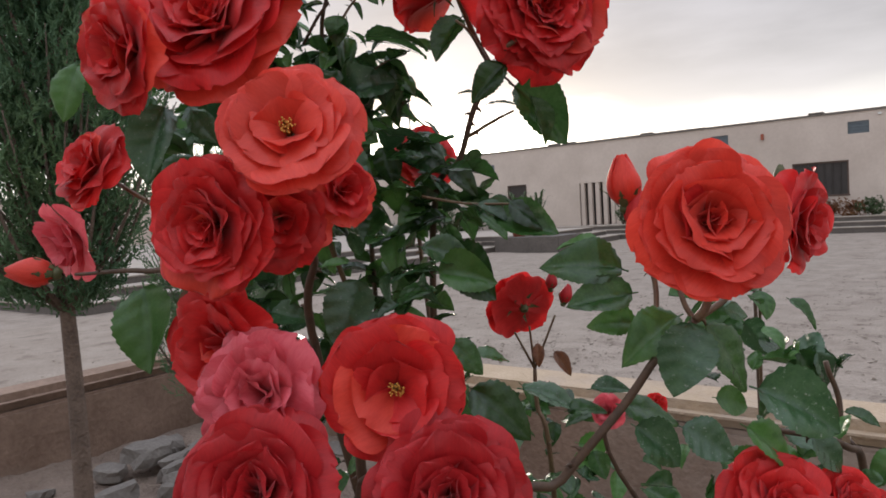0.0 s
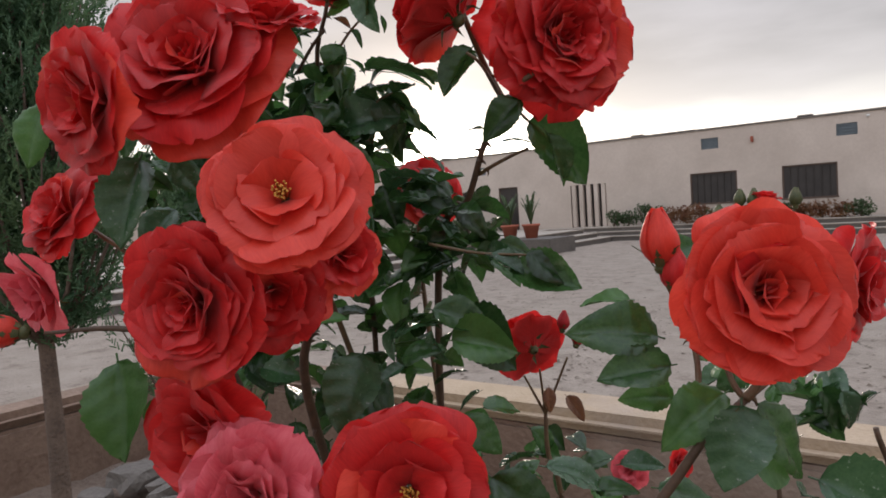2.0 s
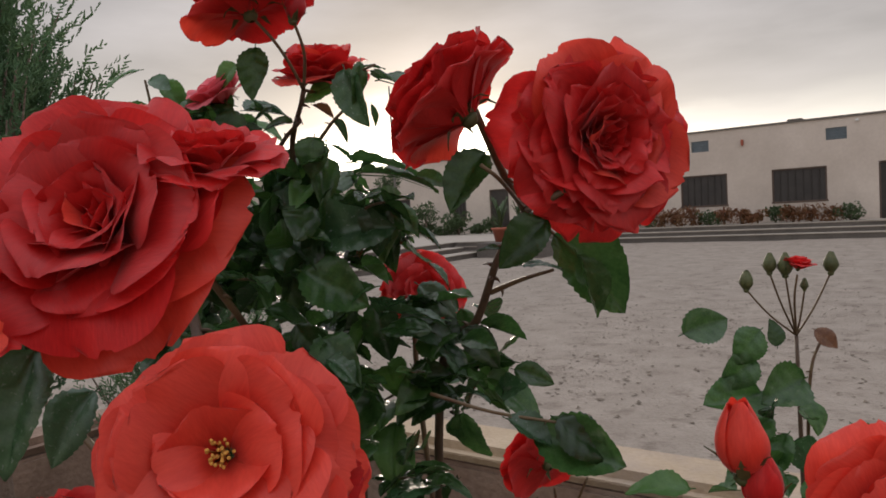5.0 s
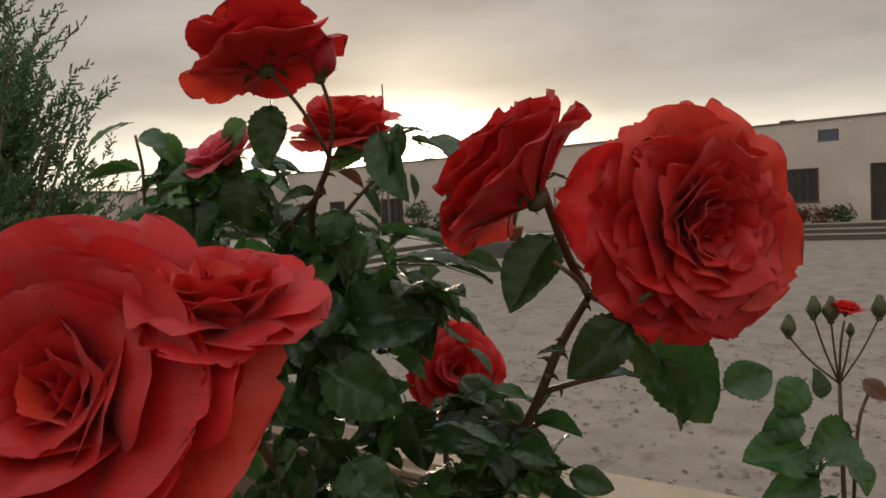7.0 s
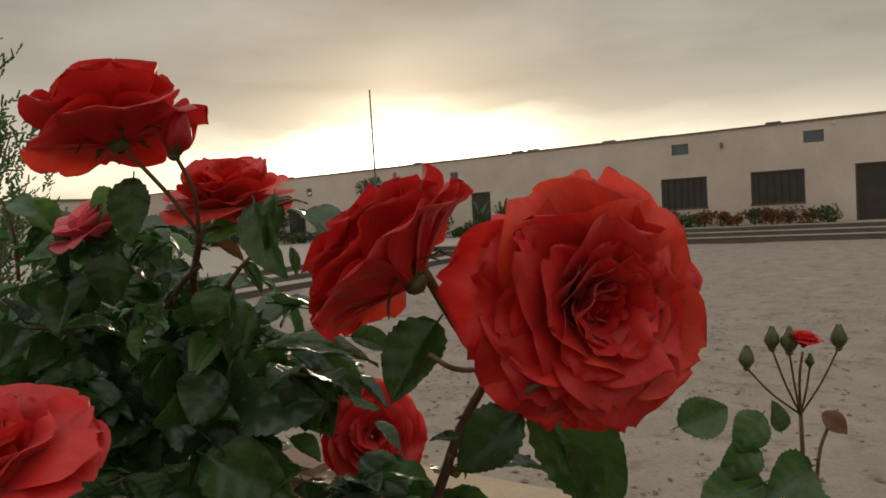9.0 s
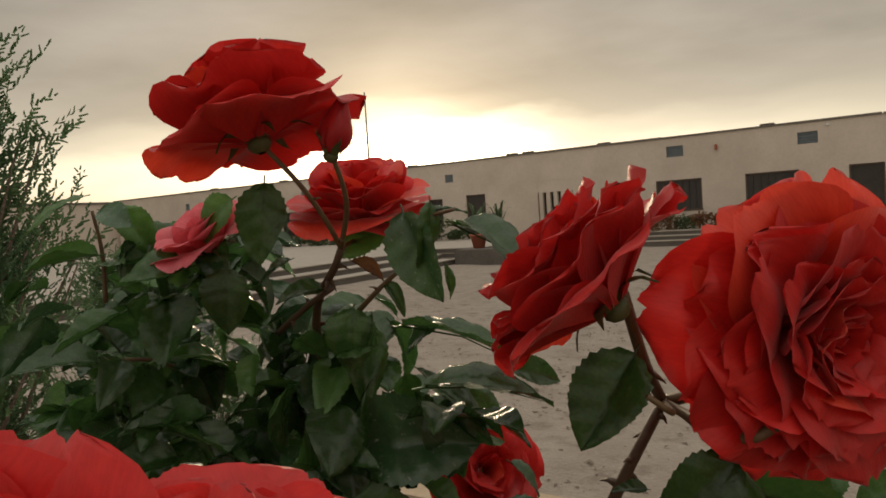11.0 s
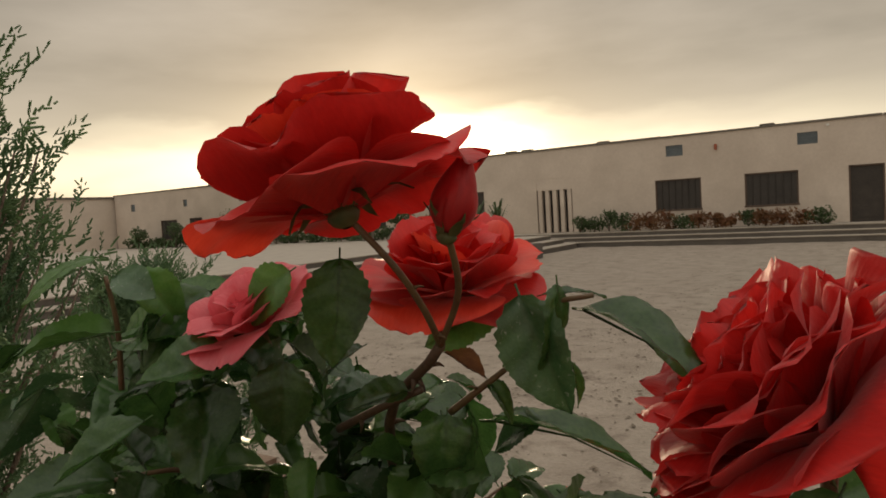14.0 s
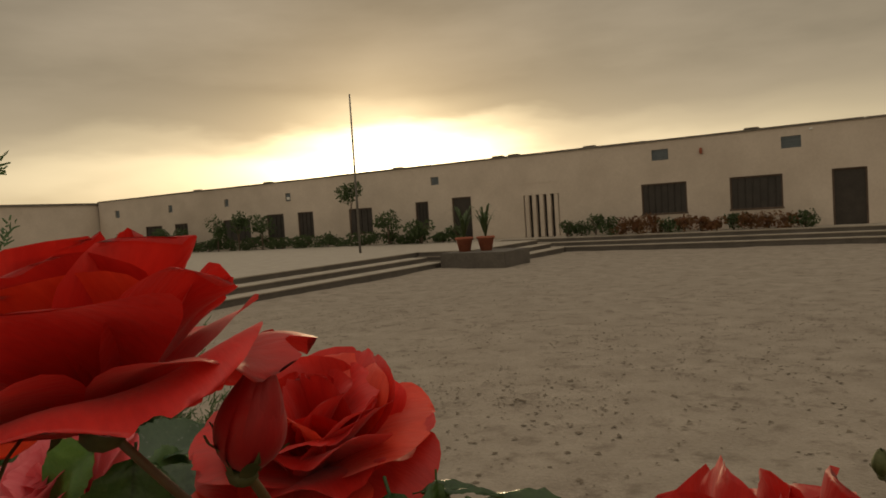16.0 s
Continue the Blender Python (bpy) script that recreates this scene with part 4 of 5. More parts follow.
cane(main, [(-0.519, 0.384, 1.390), (-0.577, 0.370, 1.454), (-0.646, 0.354, 1.496)], 0.003, 0.002, M_STEM_RED, 3, seed=17)
cane(main, [(-0.397, 0.331, 1.478), (-0.474, 0.386, 1.539), (-0.457, 0.340, 1.594)], 0.0035, 0.003, M_STEM, 3, seed=18)
cane(main, [(-0.50, 0.66, 1.2), (-0.529, 0.670, 1.433), (-0.526, 0.675, 1.513)], 0.003, 0.0025, M_STEM_RED, 4, seed=19)
cane(main, [ROOT, (-0.45, 0.5, 0.9), (-0.321, 0.324, 1.256), (-0.254, 0.337, 1.272)], 0.005, 0.003, M_STEM, 6, seed=20)
cane(main, [ROOT, (-0.47, 0.48, 0.95), (-0.364, 0.292, 1.259), (-0.345, 0.270, 1.282)], 0.005, 0.003, M_STEM, 6, seed=21)

cane(main, [(-0.52, 0.60, 1.2), (-0.519, 0.490, 1.463), (-0.514, 0.415, 1.575)], 0.003, 0.0025, M_STEM_RED, 4, seed=23)

# leaves that stand clear of the rest
C0 = (0.521, -0.653, 0.549)
leaf(main, (-0.457, 0.290, 1.538), (-0.452, 0.266, 1.486), C0, 0, M_LEAF_DUSTY)
leaf(main, (-0.477, 0.326, 1.542), (-0.463, 0.335, 1.516), C0, 1, M_LEAF_DUSTY)
leaf(main, (-0.484, 0.330, 1.506), (-0.491, 0.299, 1.480), C0, 2, M_LEAF_DUSTY)
leaf(main, (-0.490, 0.282, 1.406), (-0.463, 0.274, 1.348), C0, 3, M_LEAF_FRESH, 1.05)
leaf(main, (-0.485, 0.309, 1.377), (-0.490, 0.303, 1.342), C0, 4, M_LEAF_FRESH)
leaf(main, (-0.493, 0.329, 1.395), (-0.510, 0.316, 1.380), C0, 5, M_LEAF_RED)
leaf(main, (-0.588, 0.296, 1.592), (-0.599, 0.273, 1.551), C0, 1, M_LEAF_FRESH)
leaf(main, (-0.603, 0.311, 1.602), (-0.587, 0.320, 1.562), C0, 2, M_LEAF_FRESH)
leaf(main, (-0.352, 0.372, 1.403), (-0.351, 0.345, 1.359), C0, 4, M_LEAF_DUSTY, 1.25)
leaf(main, (-0.436, 0.492, 1.620), (-0.390, 0.523, 1.624), (0.06, -0.22, 0.97), 5)
leaf(main, (-0.330, 0.451, 1.414), (-0.282, 0.460, 1.387), C0, 3)
leaf(main, (-0.328, 0.529, 1.444), (-0.273, 0.544, 1.426), C0, 6)
leaf(main, (-0.280, 0.407, 1.320), (-0.236, 0.413, 1.292), C0, 2)
leaf(main, (-0.316, 0.432, 1.349), (-0.290, 0.437, 1.324), C0, 1)
leaf(main, (-0.359, 0.538, 1.629), (-0.375, 0.513, 1.594), (0.173, -0.917, 0.359), 0, M_LEAF, 1.1)
leaf(main, (-0.341, 0.600, 1.570), (-0.289, 0.622, 1.519), (0.301, -0.762, 0.573), 3, M_LEAF, 0.85)
leaf(main, (-0.317, 0.586, 1.556), (-0.308, 0.601, 1.509), (0.910, -0.291, 0.297), 6, M_LEAF, 0.7)
leaf(main, (-0.323, 0.554, 1.582), (-0.349, 0.528, 1.560), (0.644, -0.531, 0.551), 2)
leaf(main, (-0.362, 0.556, 1.563), (-0.375, 0.547, 1.565), (0.241, -0.267, 0.933), 4)
leaf(main, (-0.350, 0.563, 1.551), (-0.323, 0.570, 1.555), (0.136, -0.106, 0.985), 1, M_LEAF_DUSTY)
leaf(main, (-0.488, 0.549, 1.635), (-0.426, 0.567, 1.634), (0.100, -0.052, 0.994), 5, M_LEAF, 0.8)
leaf(main, (-0.495, 0.516, 1.575), (-0.438, 0.532, 1.593), (0.457, -0.616, 0.641), 3, M_LEAF_DUSTY)
leaf(main, (-0.508, 0.506, 1.554), (-0.527, 0.495, 1.581), (0.518, -0.725, 0.454), 2, M_LEAF_DUSTY, 1.1)
leaf(main, (-0.500, 0.499, 1.553), (-0.452, 0.518, 1.531), (0.518, -0.725, 0.454), 0, M_LEAF, 1.15)
leaf(main, (-0.454, 0.552, 1.508), (-0.410, 0.569, 1.499), (0.407, -0.531, 0.743), 4, M_LEAF_DUSTY)
leaf(main, (-0.446, 0.571, 1.535), (-0.419, 0.588, 1.509), (0.407, -0.531, 0.743), 1, M_LEAF_DUSTY)
leaf(main, (-0.451, 0.593, 1.550), (-0.433, 0.604, 1.533), (0.191, -0.190, 0.963), 5, M_LEAF_DUSTY)
leaf(main, (-0.476, 0.550, 1.522), (-0.460, 0.546, 1.478), (0.673, -0.599, 0.434), 6)
leaf(main, (-0.508, 0.523, 1.629), (-0.497, 0.528, 1.593), (0.518, -0.725, 0.454), 0)
leaf(main, (-0.464, 0.563, 1.601), (-0.439, 0.567, 1.578), (0.338, -0.419, 0.843), 5)
leaf(main, (-0.418, 0.588, 1.498), (-0.388, 0.594, 1.472), (0.483, -0.661, 0.574), 2)
leaf(main, (-0.452, 0.507, 1.695), (-0.435, 0.504, 1.655), (0.018, -0.928, 0.373), 0, M_LEAF_DUSTY, 0.9)
leaf(main, (-0.439, 0.510, 1.699), (-0.437, 0.503, 1.671), (0.962, -0.197, 0.188), 1, M_LEAF, 0.7)
leaf(main, (-0.436, 0.525, 1.688), (-0.388, 0.505, 1.683), (0.02, -0.05, 1.0), 8, M_LEAF, 0.9)
cane(main, [(-0.459, 0.513, 1.670), (-0.445, 0.511, 1.690), (-0.427, 0.511, 1.695)], 0.0011, 0.0009, M_STEM_RED, 0, seed=23)
leaf(main, (-0.445, 0.511, 1.695), (-0.426, 0.518, 1.699), (0.163, -0.142, 0.976), 1, M_LEAF, 0.5)
leaf(main, (-0.439, 0.519, 1.670), (-0.433, 0.517, 1.656), (0.918, -0.253, 0.305), 5, M_LEAF, 0.7)
leaf(main, (-0.469, 0.512, 1.663), (-0.457, 0.513, 1.650), (0.706, -0.429, 0.564), 2, M_LEAF, 0.7)
leaf(main, (-0.482, 0.504, 1.674), (-0.469, 0.512, 1.664), (0.308, -0.382, 0.871), 6, M_LEAF_RED, 0.7)
leaf(main, (-0.497, 0.467, 1.712), (-0.495, 0.460, 1.677), (0.610, -0.736, 0.293), 4, M_LEAF, 1.05)
leaf(main, (-0.465, 0.516, 1.689), (-0.486, 0.496, 1.684), (0.426, -0.590, 0.686), 1, M_LEAF_FRESH)
leaf(main, (-0.551, 0.466, 1.676), (-0.574, 0.439, 1.668), (0.333, -0.644, 0.688), 3, M_LEAF, 1.05)
leaf(main, (-0.532, 0.472, 1.674), (-0.528, 0.462, 1.647), (0.624, -0.649, 0.435), 2, M_LEAF, 1.15)
leaf(main, (-0.529, 0.476, 1.707), (-0.546, 0.464, 1.693), (0.206, -0.896, 0.394), 5, M_LEAF_FRESH)
leaf(main, (-0.543, 0.483, 1.680), (-0.565, 0.470, 1.688), (0.471, -0.674, 0.570), 0)
leaf(main, (-0.618, 0.455, 1.715), (-0.636, 0.431, 1.707), (0.017, -0.321, 0.947), 1, M_LEAF_FRESH)
leaf(main, (-0.611, 0.459, 1.707), (-0.593, 0.464, 1.701), (0.515, -0.529, 0.675), 4, M_LEAF_DUSTY, 1.4)
leaf(main, (-0.612, 0.470, 1.708), (-0.597, 0.479, 1.685), (0.633, -0.503, 0.589), 2, M_LEAF_FRESH)
leaf(main, (-0.613, 0.457, 1.684), (-0.635, 0.430, 1.681), (0.204, -0.210, 0.956), 6, M_LEAF_FRESH)
leaf(main, (-0.570, 0.440, 1.657), (-0.577, 0.411, 1.643), (0.286, -0.770, 0.570), 3, M_LEAF, 0.8)
leaf(main, (-0.491, 0.492, 1.662), (-0.506, 0.476, 1.660), (0.308, -0.382, 0.871), 0, M_LEAF)
leaf(main, (-0.482, 0.503, 1.651), (-0.479, 0.491, 1.626), (0.586, -0.680, 0.441), 2, M_LEAF, 1.3)
leaf(main, (-0.514, 0.496, 1.676), (-0.525, 0.482, 1.668), (0.137, -0.100, 0.986), 4, M_LEAF_DUSTY)
leaf(main, (-0.420, 0.541, 1.618), (-0.399, 0.554, 1.614), (0.426, -0.590, 0.686), 4, M_LEAF)
cane(main, [(-0.620, 0.463, 1.658), (-0.616, 0.461, 1.685), (-0.615, 0.457, 1.707)], 0.0013, 0.0009, M_STEM_RED, 2, seed=22)

# the leafy mass behind and below
KEEP_OFF = [((0.0, 0.0, 1.45), (-0.105, 0.093, 1.572)), ((-0.105, 0.093, 1.572), (-0.2, 0.26, 1.66)), ((-0.2, 0.26, 1.66), (-0.345, 0.39, 1.75))]


def clear_of_walk(p, gap):
    for a, b in KEEP_OFF:
        a, b = Vector(a), Vector(b)
        t = max(0.0, min(1.0, (p - a).dot(b - a) / (b - a).length_squared))
        if (p - a.lerp(b, t)).length < gap:
            return False
    return True


def foliage(bush, centre, radii, count, size, seed, gap=0.17, flat=0.5):
    r = random.Random(seed)
    done = 0
    for _ in range(count * 8):
        if done >= count:
            break
        d = Vector((r.gauss(0, 1), r.gauss(0, 1), r.gauss(0, 1))).normalized() * r.uniform(0.2, 1.0) ** 0.5
        p = Vector(centre) + Vector((d.x * radii[0], d.y * radii[1], d.z * radii[2]))
        if not clear_of_walk(p, gap):
            continue
        w = Vector((r.gauss(0, 1), r.gauss(0, 1), r.gauss(-0.35, 0.6))).normalized()
        l = size * r.uniform(0.6, 1.25)
        n = Vector((r.gauss(0, flat), r.gauss(-0.3, flat), 1))
        leaf(bush, p, p + w * l, n, r.randrange(9), r.choice((M_LEAF, M_LEAF, M_LEAF, M_LEAF_DUSTY, M_LEAF_FRESH)))
        done += 1


foliage(main, (-0.60, 0.53, 1.60), (0.13, 0.08, 0.06), 150, 0.036, 1, 0.13)
foliage(main, (-0.52, 0.55, 1.59), (0.08, 0.06, 0.06), 70, 0.034, 4, 0.13)
foliage(main, (-0.72, 0.50, 1.60), (0.08, 0.08, 0.08), 70, 0.036, 5, 0.13)
foliage(main, (-0.55, 0.52, 1.50), (0.15, 0.08, 0.07), 120, 0.038, 7, 0.15)
foliage(main, (-0.52, 0.52, 1.38), (0.15, 0.10, 0.10), 100, 0.040, 2)
foliage(main, (-0.43, 0.60, 1.47), (0.05, 0.05, 0.05), 44, 0.036, 8, 0.2)
foliage(main, (-0.609, 0.500, 1.675), (0.06, 0.05, 0.026), 34, 0.034, 9, 0.15)
foliage(main, (-0.50, 0.55, 1.22), (0.17, 0.13, 0.14), 80, 0.042, 3)
foliage(main, (-0.48, 0.60, 1.00), (0.20, 0.15, 0.18), 60, 0.045, 6)
for k in range(16):
    a = k * 2.4
    spray(main, (-0.57 + 0.10 * math.cos(a), 0.54 + 0.06 * math.sin(a), 1.38 + 0.016 * k), (math.cos(a), math.sin(a), 0.35), 0.032, 2, 100 + k)

# ---- the bush with the large right-hand bloom ----
side = rose_bush(-0.27, 0.46, "low rose bush with one large full coral bloom")
flower(side, "rose", (-0.134, 0.491, 1.431), (0.590, -0.783, 0.198), 0.108, "full", ORANGE, 51, 0.035, LOOK, second=RED)
flower(side, "rose", (-0.099, 0.586, 1.429), (0.980, -0.158, -0.124), 0.082, "loose", RED, 52, 0.05, LOOK)
flower(side, "rosebud", (-0.198, 0.513, 1.446), (-0.042, -0.090, 0.995), 0.040, "bud", ORANGE, 53, 0.02, "half-open orange-red rosebud")
flower(side, "rosebud", (-0.190, 0.516, 1.428), (-0.011, -0.062, 0.998), 0.032, "bud", RED, 54, 0.02, "closed red rosebud")
flower(side, "rose", (-0.097, 0.500, 1.234), (0.486, -0.596, 0.639), 0.080, "full", RED, 55, 0.05, LOOK)
flower(side, "rose", (-0.061, 0.551, 1.220), (0.669, -0.504, 0.546), 0.060, "full", RED, 56, 0.05, LOOK)
flower(side, "rose", (-0.296, 0.689, 1.225), (0.171, -0.942, 0.288), 0.040, "small", PINK, 57, 0.04, "faded pink rose bloom")
flower(side, "rose", (-0.263, 0.730, 1.224), (0.883, -0.452, 0.127), 0.035, "small", RED, 58, 0.04, LOOK)
SROOT = Vector((-0.36, 0.46, 0.64))
SFORK = Vector((-0.145, 0.498, 1.362))
cane(side, [SROOT, (-0.269, 0.407, 1.187), (-0.228, 0.441, 1.250), (-0.189, 0.468, 1.303), (-0.166, 0.480, 1.339), SFORK], 0.0042, 0.0028, M_STEM, 10, seed=31)
cane(side, [SFORK, (-0.138, 0.503, 1.373), (-0.135, 0.507, 1.398)], 0.0034, 0.003, M_STEM_RED, 1, seed=32)
cane(side, [SFORK, (-0.154, 0.504, 1.373), (-0.167, 0.521, 1.400)], 0.0022, 0.002, M_STEM_RED, 1, seed=33)
cane(side, [(-0.171, 0.483, 1.342), (-0.178, 0.512, 1.388), (-0.197, 0.513, 1.439)], 0.0022, 0.002, M_STEM_RED, 2, seed=34)
cane(side, [SFORK, (-0.128, 0.536, 1.378), (-0.100, 0.584, 1.420)], 0.0026, 0.0022, M_STEM_RED, 1, seed=35)
cane(side, [(-0.02, 0.50, 0.64), (-0.02, 0.50, 0.95), (-0.054, 0.641, 1.197), (-0.064, 0.588, 1.255), (-0.105, 0.522, 1.282)], 0.005, 0.002, M_STEM, 6, seed=36)
cane(side, [(-0.06, 0.46, 0.64), (-0.07, 0.46, 0.9), (-0.098, 0.511, 1.217)], 0.005, 0.003, M_STEM, 4, seed=37)
cane(side, [SROOT, (-0.25, 0.75, 0.95), (-0.301, 0.694, 1.178), (-0.296, 0.694, 1.217)], 0.004, 0.002, M_STEM, 4, seed=38)
cane(side, [(-0.1, 0.6, 1.1), (-0.077, 0.677, 1.240), (-0.086, 0.674, 1.300)], 0.003, 0.0022, M_STEM, 4, seed=39)
leaf(side, (-0.143, 0.480, 1.363), (-0.141, 0.454, 1.319), (0.572, -0.743, 0.349), 4, M_LEAF_DUSTY, 1.35)
leaf(side, (-0.138, 0.502, 1.359), (-0.106, 0.511, 1.313), (0.630, -0.446, 0.636), 1, M_LEAF, 1.0)
leaf(side, (-0.106, 0.504, 1.315), (-0.055, 0.522, 1.296), (0.521, -0.653, 0.549), 3, M_LEAF_DUSTY, 1.05)
leaf(side, (-0.190, 0.496, 1.381), (-0.226, 0.463, 1.377), (0.521, -0.653, 0.549), 0, M_LEAF)
leaf(side, (-0.158, 0.501, 1.364), (-0.185, 0.461, 1.349), (0.401, -0.464, 0.790), 2, M_LEAF_FRESH)
leaf(side, (-0.194, 0.511, 1.355), (-0.221, 0.491, 1.364), (0.514, -0.640, 0.571), 5, M_LEAF_FRESH)
leaf(side, (-0.203, 0.517, 1.361), (-0.212, 0.509, 1.347), (0.514, -0.640, 0.571), 6, M_LEAF_DUSTY)
leaf(side, (-0.139, 0.552, 1.364), (-0.121, 0.565, 1.356), (0.514, -0.640, 0.571), 1, M_LEAF_DUSTY)
leaf(side, (-0.147, 0.466, 1.293), (-0.113, 0.472, 1.279), (0.521, -0.653, 0.549), 0, M_LEAF_DUSTY, 1.25)
leaf(side, (-0.114, 0.503, 1.287), (-0.076, 0.517, 1.260), (0.401, -0.464, 0.790), 2, M_LEAF_FRESH)
leaf(side, (-0.079, 0.540, 1.274), (-0.056, 0.544, 1.250), (0.463, -0.560, 0.687), 5, M_LEAF_DUSTY, 1.2)
leaf(side, (-0.061, 0.568, 1.287), (-0.038, 0.571, 1.283), (0.283, -0.290, 0.914), 4, M_LEAF)
leaf(side, (-0.188, 0.486, 1.282), (-0.155, 0.496, 1.260), (0.514, -0.640, 0.571), 3, M_LEAF_DUSTY)
leaf(side, (-0.204, 0.500, 1.293), (-0.163, 0.517, 1.285), (0.331, -0.360, 0.872), 1, M_LEAF)
leaf(side, (-0.164, 0.614, 1.274), (-0.139, 0.633, 1.267), (0.550, -0.703, 0.451), 4, M_LEAF_FRESH, 1.4)
leaf(side, (-0.226, 0.493, 1.255), (-0.215, 0.487, 1.236), (0.550, -0.703, 0.451), 6, M_LEAF, 1.2)
leaf(side, (-0.240, 0.523, 1.296), (-0.210, 0.533, 1.301), (0.331, -0.360, 0.872), 0, M_LEAF_DUSTY)
leaf(side, (-0.133, 0.536, 1.243), (-0.104, 0.558, 1.245), (0.331, -0.360, 0.872), 3, M_LEAF)
leaf(side, (-0.251, 0.501, 1.282), (-0.224, 0.509, 1.290), (0.331, -0.360, 0.872), 2, M_LEAF)
leaf(side, (-0.280, 0.481, 1.302), (-0.235, 0.501, 1.292), (0.270, -0.272, 0.924), 5, M_LEAF_DUSTY)
leaf(side, (-0.201, 0.506, 1.398), (-0.240, 0.468, 1.417), (0.501, -0.666, 0.553), 2, M_LEAF)
leaf(side, (-0.238, 0.555, 1.416), (-0.269, 0.534, 1.419), (0.268, -0.298, 0.916), 4, M_LEAF_FRESH)
leaf(side, (-0.340, 0.435, 1.423), (-0.300, 0.451, 1.414), (0.467, -0.609, 0.642), 0, M_LEAF)
leaf(side, (-0.323, 0.433, 1.402), (-0.280, 0.451, 1.401), (0.493, -0.653, 0.575), 3, M_LEAF_FRESH)
leaf(side, (-0.312, 0.530, 1.456), (-0.277, 0.541, 1.431), (0.456, -0.591, 0.665), 1, M_LEAF)
leaf(side, (-0.343, 0.521, 1.455), (-0.314, 0.528, 1.439), (0.268, -0.298, 0.916), 6, M_LEAF_DUSTY)
cane(side, [(-0.401, 0.518, 1.466), (-0.356, 0.524, 1.457), (-0.312, 0.530, 1.454)], 0.0014, 0.001, M_STEM_RED, 3, seed=40)
foliage(side, (-0.12, 0.60, 1.17), (0.17, 0.10, 0.10), 60, 0.036, 21, 0.2)
foliage(side, (-0.10, 0.60, 0.95), (0.22, 0.16, 0.16), 50, 0.04, 22, 0.2)

# ---- a smaller bush behind with a cluster of buds ----
back = rose_bush(-0.25, 1.30, "slender rose shoot with a cluster of small buds")
VF = Vector((-0.280, 1.322, 1.368))
cane(back, [(-0.25, 1.30, 0.64), (-0.27, 1.30, 1.0), VF], 0.005, 0.003, M_STEM, 8, seed=51)
for k, (place, size) in enumerate((((-0.335, 1.241, 1.449), 0.030), ((-0.306, 1.263, 1.473), 0.030), ((-0.285, 1.266, 1.469), 0.034), ((-0.230, 1.314, 1.468), 0.032), ((-0.264, 1.299, 1.443), 0.018))):
    flower(back, "rosebud", place, (0.014, 0.075, 0.997), size, "bud", M_SEPAL, 60 + k, 0.02, "tight dark-tipped rosebud")
    cane(back, [VF, Vector(place).lerp(VF, 0.45) + Vector((0, 0, -0.006)), place], 0.0016, 0.0014, M_STEM_RED, 0, seed=52 + k)
flower(back, "rose", (-0.268, 1.268, 1.478), (0.152, 0.047, 0.987), 0.052, "small", RED, 66, 0.04, "opening deep red rose")
cane(back, [VF, (-0.274, 1.270, 1.433), (-0.269, 1.266, 1.470)], 0.0018, 0.0016, M_STEM_RED, 0, seed=58)
for k, (b, t, m) in enumerate((((-0.390, 1.094, 1.405), (-0.337, 1.132, 1.429), M_LEAF), ((-0.315, 1.230, 1.391), (-0.342, 1.188, 1.355), M_LEAF), ((-0.322, 1.222, 1.348), (-0.355, 1.177, 1.322), M_LEAF),
                               ((-0.315, 1.223, 1.300), (-0.373, 1.162, 1.278), M_LEAF), ((-0.295, 1.241, 1.366), (-0.302, 1.239, 1.406), M_LEAF), ((-0.249, 1.274, 1.387), (-0.218, 1.272, 1.363), M_LEAF_RED),
                               ((-0.263, 1.260, 1.316), (-0.308, 1.186, 1.299), M_LEAF), ((-0.257, 1.262, 1.285), (-0.237, 1.231, 1.252), M_LEAF), ((-0.303, 1.229, 1.264), (-0.344, 1.160, 1.259), M_LEAF))):
    leaf(back, b, t, (0.518, -0.725, 0.454), k, m, 1.2)
foliage(back, (-0.234, 1.117, 1.222), (0.13, 0.08, 0.10), 30, 0.06, 31, 0.2)
cane(back, [(-0.27, 1.30, 1.0), (-0.257, 1.263, 1.300), (-0.240, 1.280, 1.378)], 0.003, 0.002, M_STEM_RED, 3, seed=59)

# ---- a bush with one red bloom further back ----
far = rose_bush(-0.45, 0.86, "thin rose shoot with one red bloom and buds")
flower(far, "rose", (-0.448, 0.781, 1.318), (-0.771, 0.499, 0.397), 0.098, "loose", RED, 71, 0.05, LOOK)
flower(far, "rosebud", (-0.397, 0.794, 1.324), (0.249, 0.244, 0.937), 0.026, "bud", DEEP, 72, 0.02, "small dark rosebud")
flower(far, "rosebud", (-0.410, 0.786, 1.343), (0.099, 0.135, 0.986), 0.024, "bud", DEEP, 73, 0.02, "small dark rosebud")
OF = Vector((-0.438, 0.784, 1.238))
cane(far, [(-0.45, 0.86, 0.64), (-0.422, 0.787, 1.106), (-0.436, 0.782, 1.189), OF], 0.004, 0.0026, M_STEM_RED, 5, seed=71)
for k, q in enumerate(((-0.453, 0.763, 1.289), (-0.440, 0.779, 1.295), (-0.406, 0.787, 1.310))):
    cane(far, [OF, Vector(q).lerp(OF, 0.5), q], 0.0018, 0.0014, M_STEM_RED, 0, seed=72 + k)
leaf(far, (-0.412, 0.792, 1.261), (-0.388, 0.795, 1.234), C0, 2, M_LEAF_RED, 0.8)
leaf(far, (-0.429, 0.780, 1.273), (-0.424, 0.769, 1.246), C0, 1, M_LEAF_RED, 0.8)
foliage(far, (-0.45, 0.85, 1.12), (0.10, 0.07, 0.10), 34, 0.045, 41, 0.2)


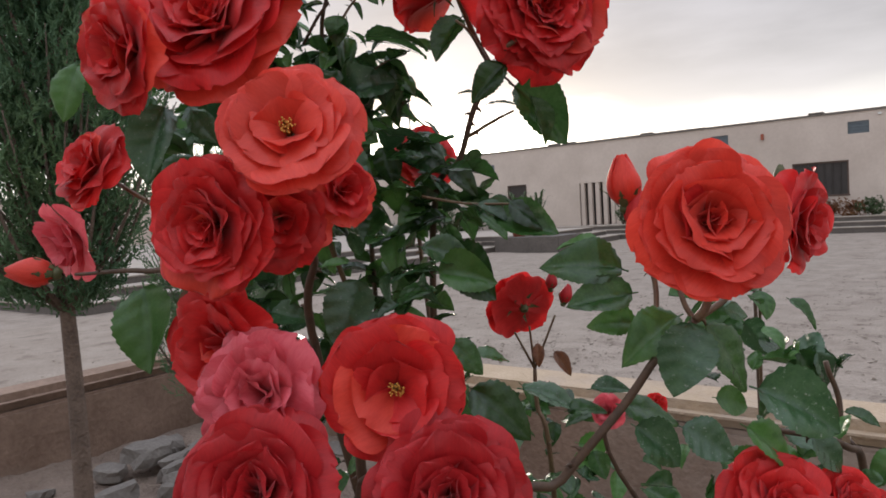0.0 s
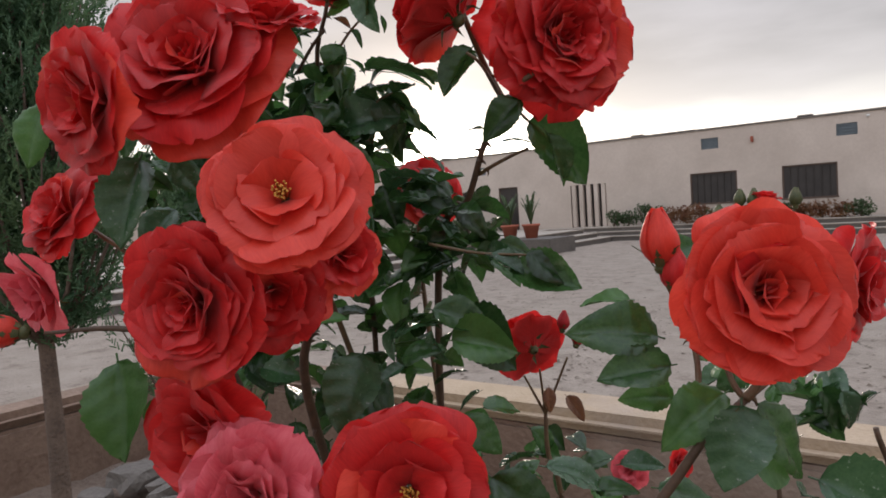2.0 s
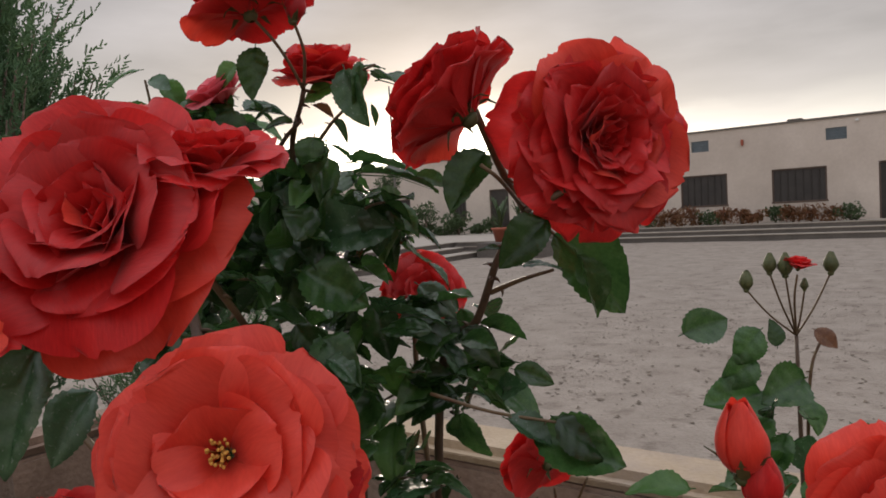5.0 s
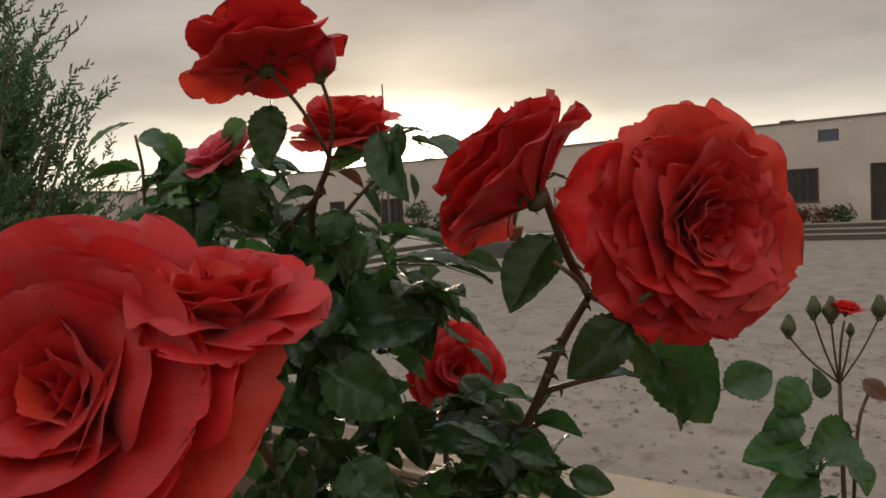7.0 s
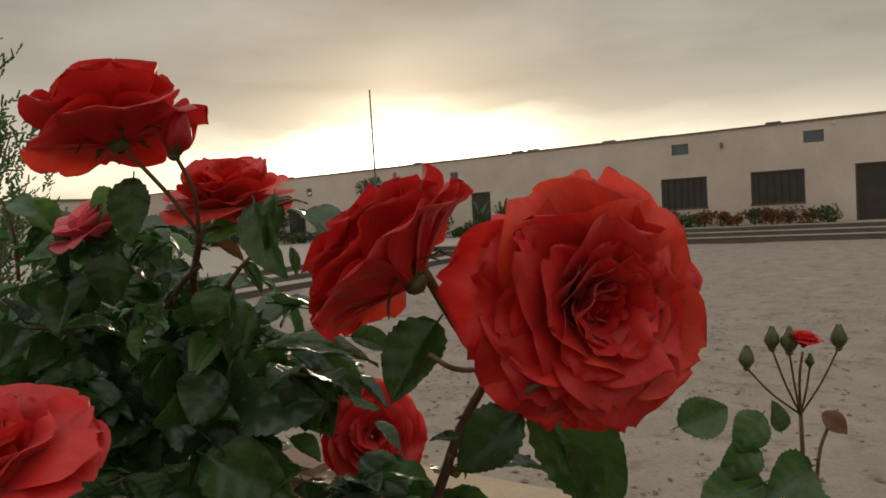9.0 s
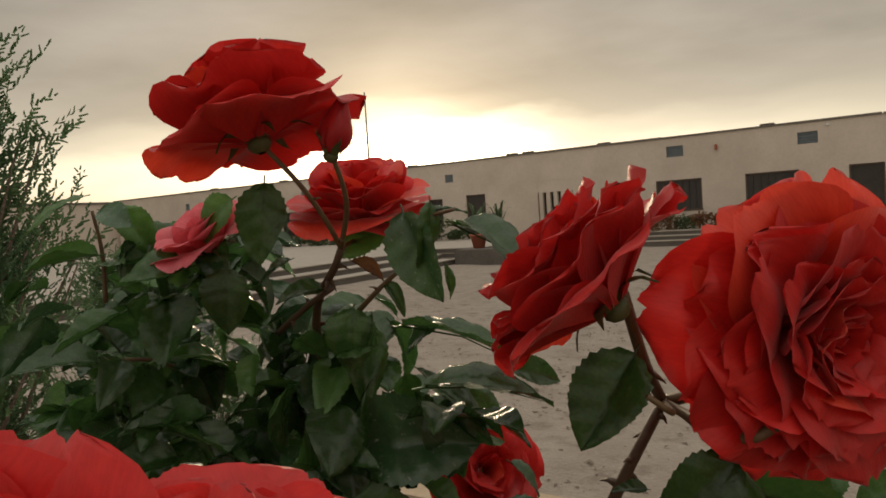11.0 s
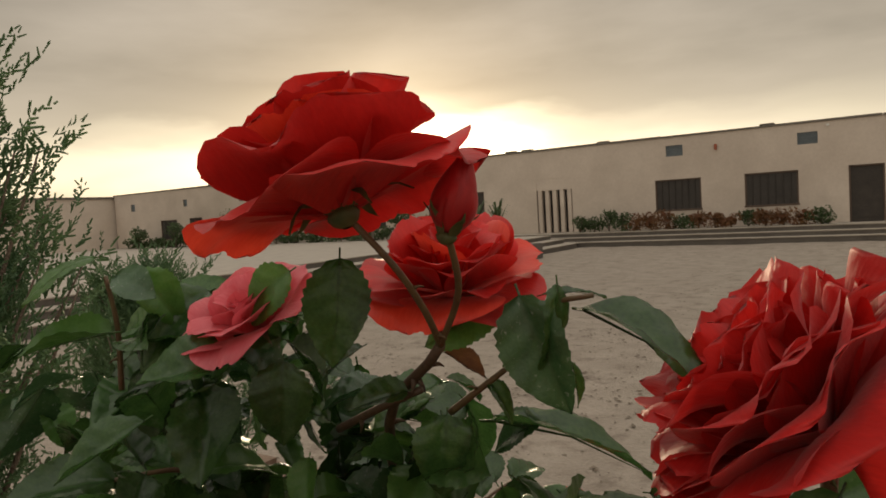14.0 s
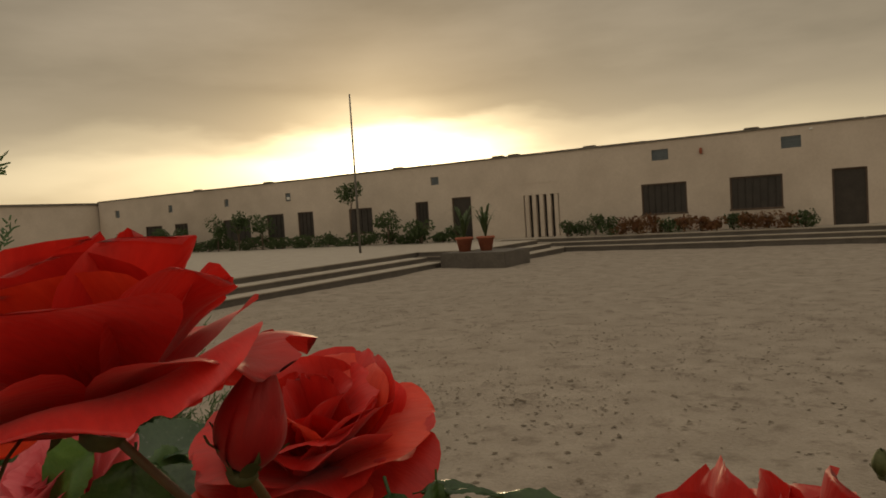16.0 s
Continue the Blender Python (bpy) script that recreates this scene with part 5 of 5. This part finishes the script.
# ---- conifers ----
def conifer(x, y, z, height, spread, label, seed, lean, count, first=0.25, twig=0.055):
    """A young cypress: bare lower trunk, upswept limbs, and feathery scale-leaf sprays."""
    r = random.Random(seed)
    ob = new("conifer")
    ob.location = (x, y, z)
    tagged(ob, label, "tree", "conifers")
    trunk = bend([(0, 0, -0.05), (0.01, 0.01, height * 0.3), (lean * 0.6, 0, height * 0.65), (lean, 0.0, height)], 6)
    part("trunk", mesh_from("trunk", *tube_data(trunk, [0.021 * (1 - 0.9 * i / (len(trunk) - 1)) + 0.002 for i in range(len(trunk))], 9), M_BARK), ob)
    verts, faces = [], []
    for k in range(count):
        f = first + (1 - first) * (k + r.random()) / count
        p = trunk[min(len(trunk) - 1, int(f * (len(trunk) - 1)))]
        a = r.uniform(0, 6.2832)
        reach = spread * (1.15 - f) * r.uniform(0.5, 1.05)
        d = Vector((math.cos(a), math.sin(a), 0))
        q1 = p + d * reach * 0.5 + Vector((0, 0, reach * 0.45))
        q2 = p + d * reach + Vector((0, 0, reach * r.uniform(1.1, 1.9)))
        part("limb", mesh_from("limb", *tube_data([p, q1, q2], [0.007 * (1.1 - f) + 0.0015, 0.004, 0.001], 5), M_BARK), ob)
        line = bend([p, q1, q2], 7)
        for i in range(3, len(line)):
            for _ in range(5):
                # a spray: a short shoot with stubby side twigs
                c = line[i] + Vector((r.uniform(-1, 1), r.uniform(-1, 1), r.uniform(-1, 1))) * 0.03
                w = (Vector((d.x * 0.5 + r.gauss(0, 0.45), d.y * 0.5 + r.gauss(0, 0.45), 0.9))).normalized()
                s = w.cross(Vector((r.gauss(0, 1), r.gauss(0, 1), 0.2))).normalized()
                n = w.cross(s)
                ln = twig * r.uniform(0.6, 1.7)
                for t in range(8):
                    g = t / 8
                    o = c + w * ln * g + s * 0.12 * ln * math.sin(3 * g)
                    sg = 1 if r.random() < 0.5 else -1
                    way = (s * sg * r.uniform(0.3, 1.0) + w * r.uniform(0.7, 1.4) + n * r.uniform(-0.7, 0.7)).normalized() if t < 7 else w
                    l = ln * r.uniform(0.18, 0.42) * (1 - 0.45 * g)
                    b = 0.0013 + 0.0008 * (1 - g)
                    v0 = len(verts)
                    e = o + way * l
                    h = way.cross(n).normalized() * b
                    verts += [o - h, o + h, e + h * 0.6, e - h * 0.6, (o + e) * 0.5 + n * b * 1.2]
                    faces += [(v0, v0 + 1, v0 + 4), (v0 + 1, v0 + 2, v0 + 4), (v0 + 2, v0 + 3, v0 + 4), (v0 + 3, v0, v0 + 4)]
    part("crown", mesh_from("crown", verts, faces, M_CONIFER, smooth=False), ob)


conifer(-1.34, 0.60, 0.62, 1.44, 0.40, "young dark green cypress in the planter", 1, 0.03, 150, 0.50, 0.032)
conifer(-1.72, 1.20, 0.62, 0.98, 0.36, "low feathery green cypress in the planter", 2, 0.0, 76, 0.34, 0.05)
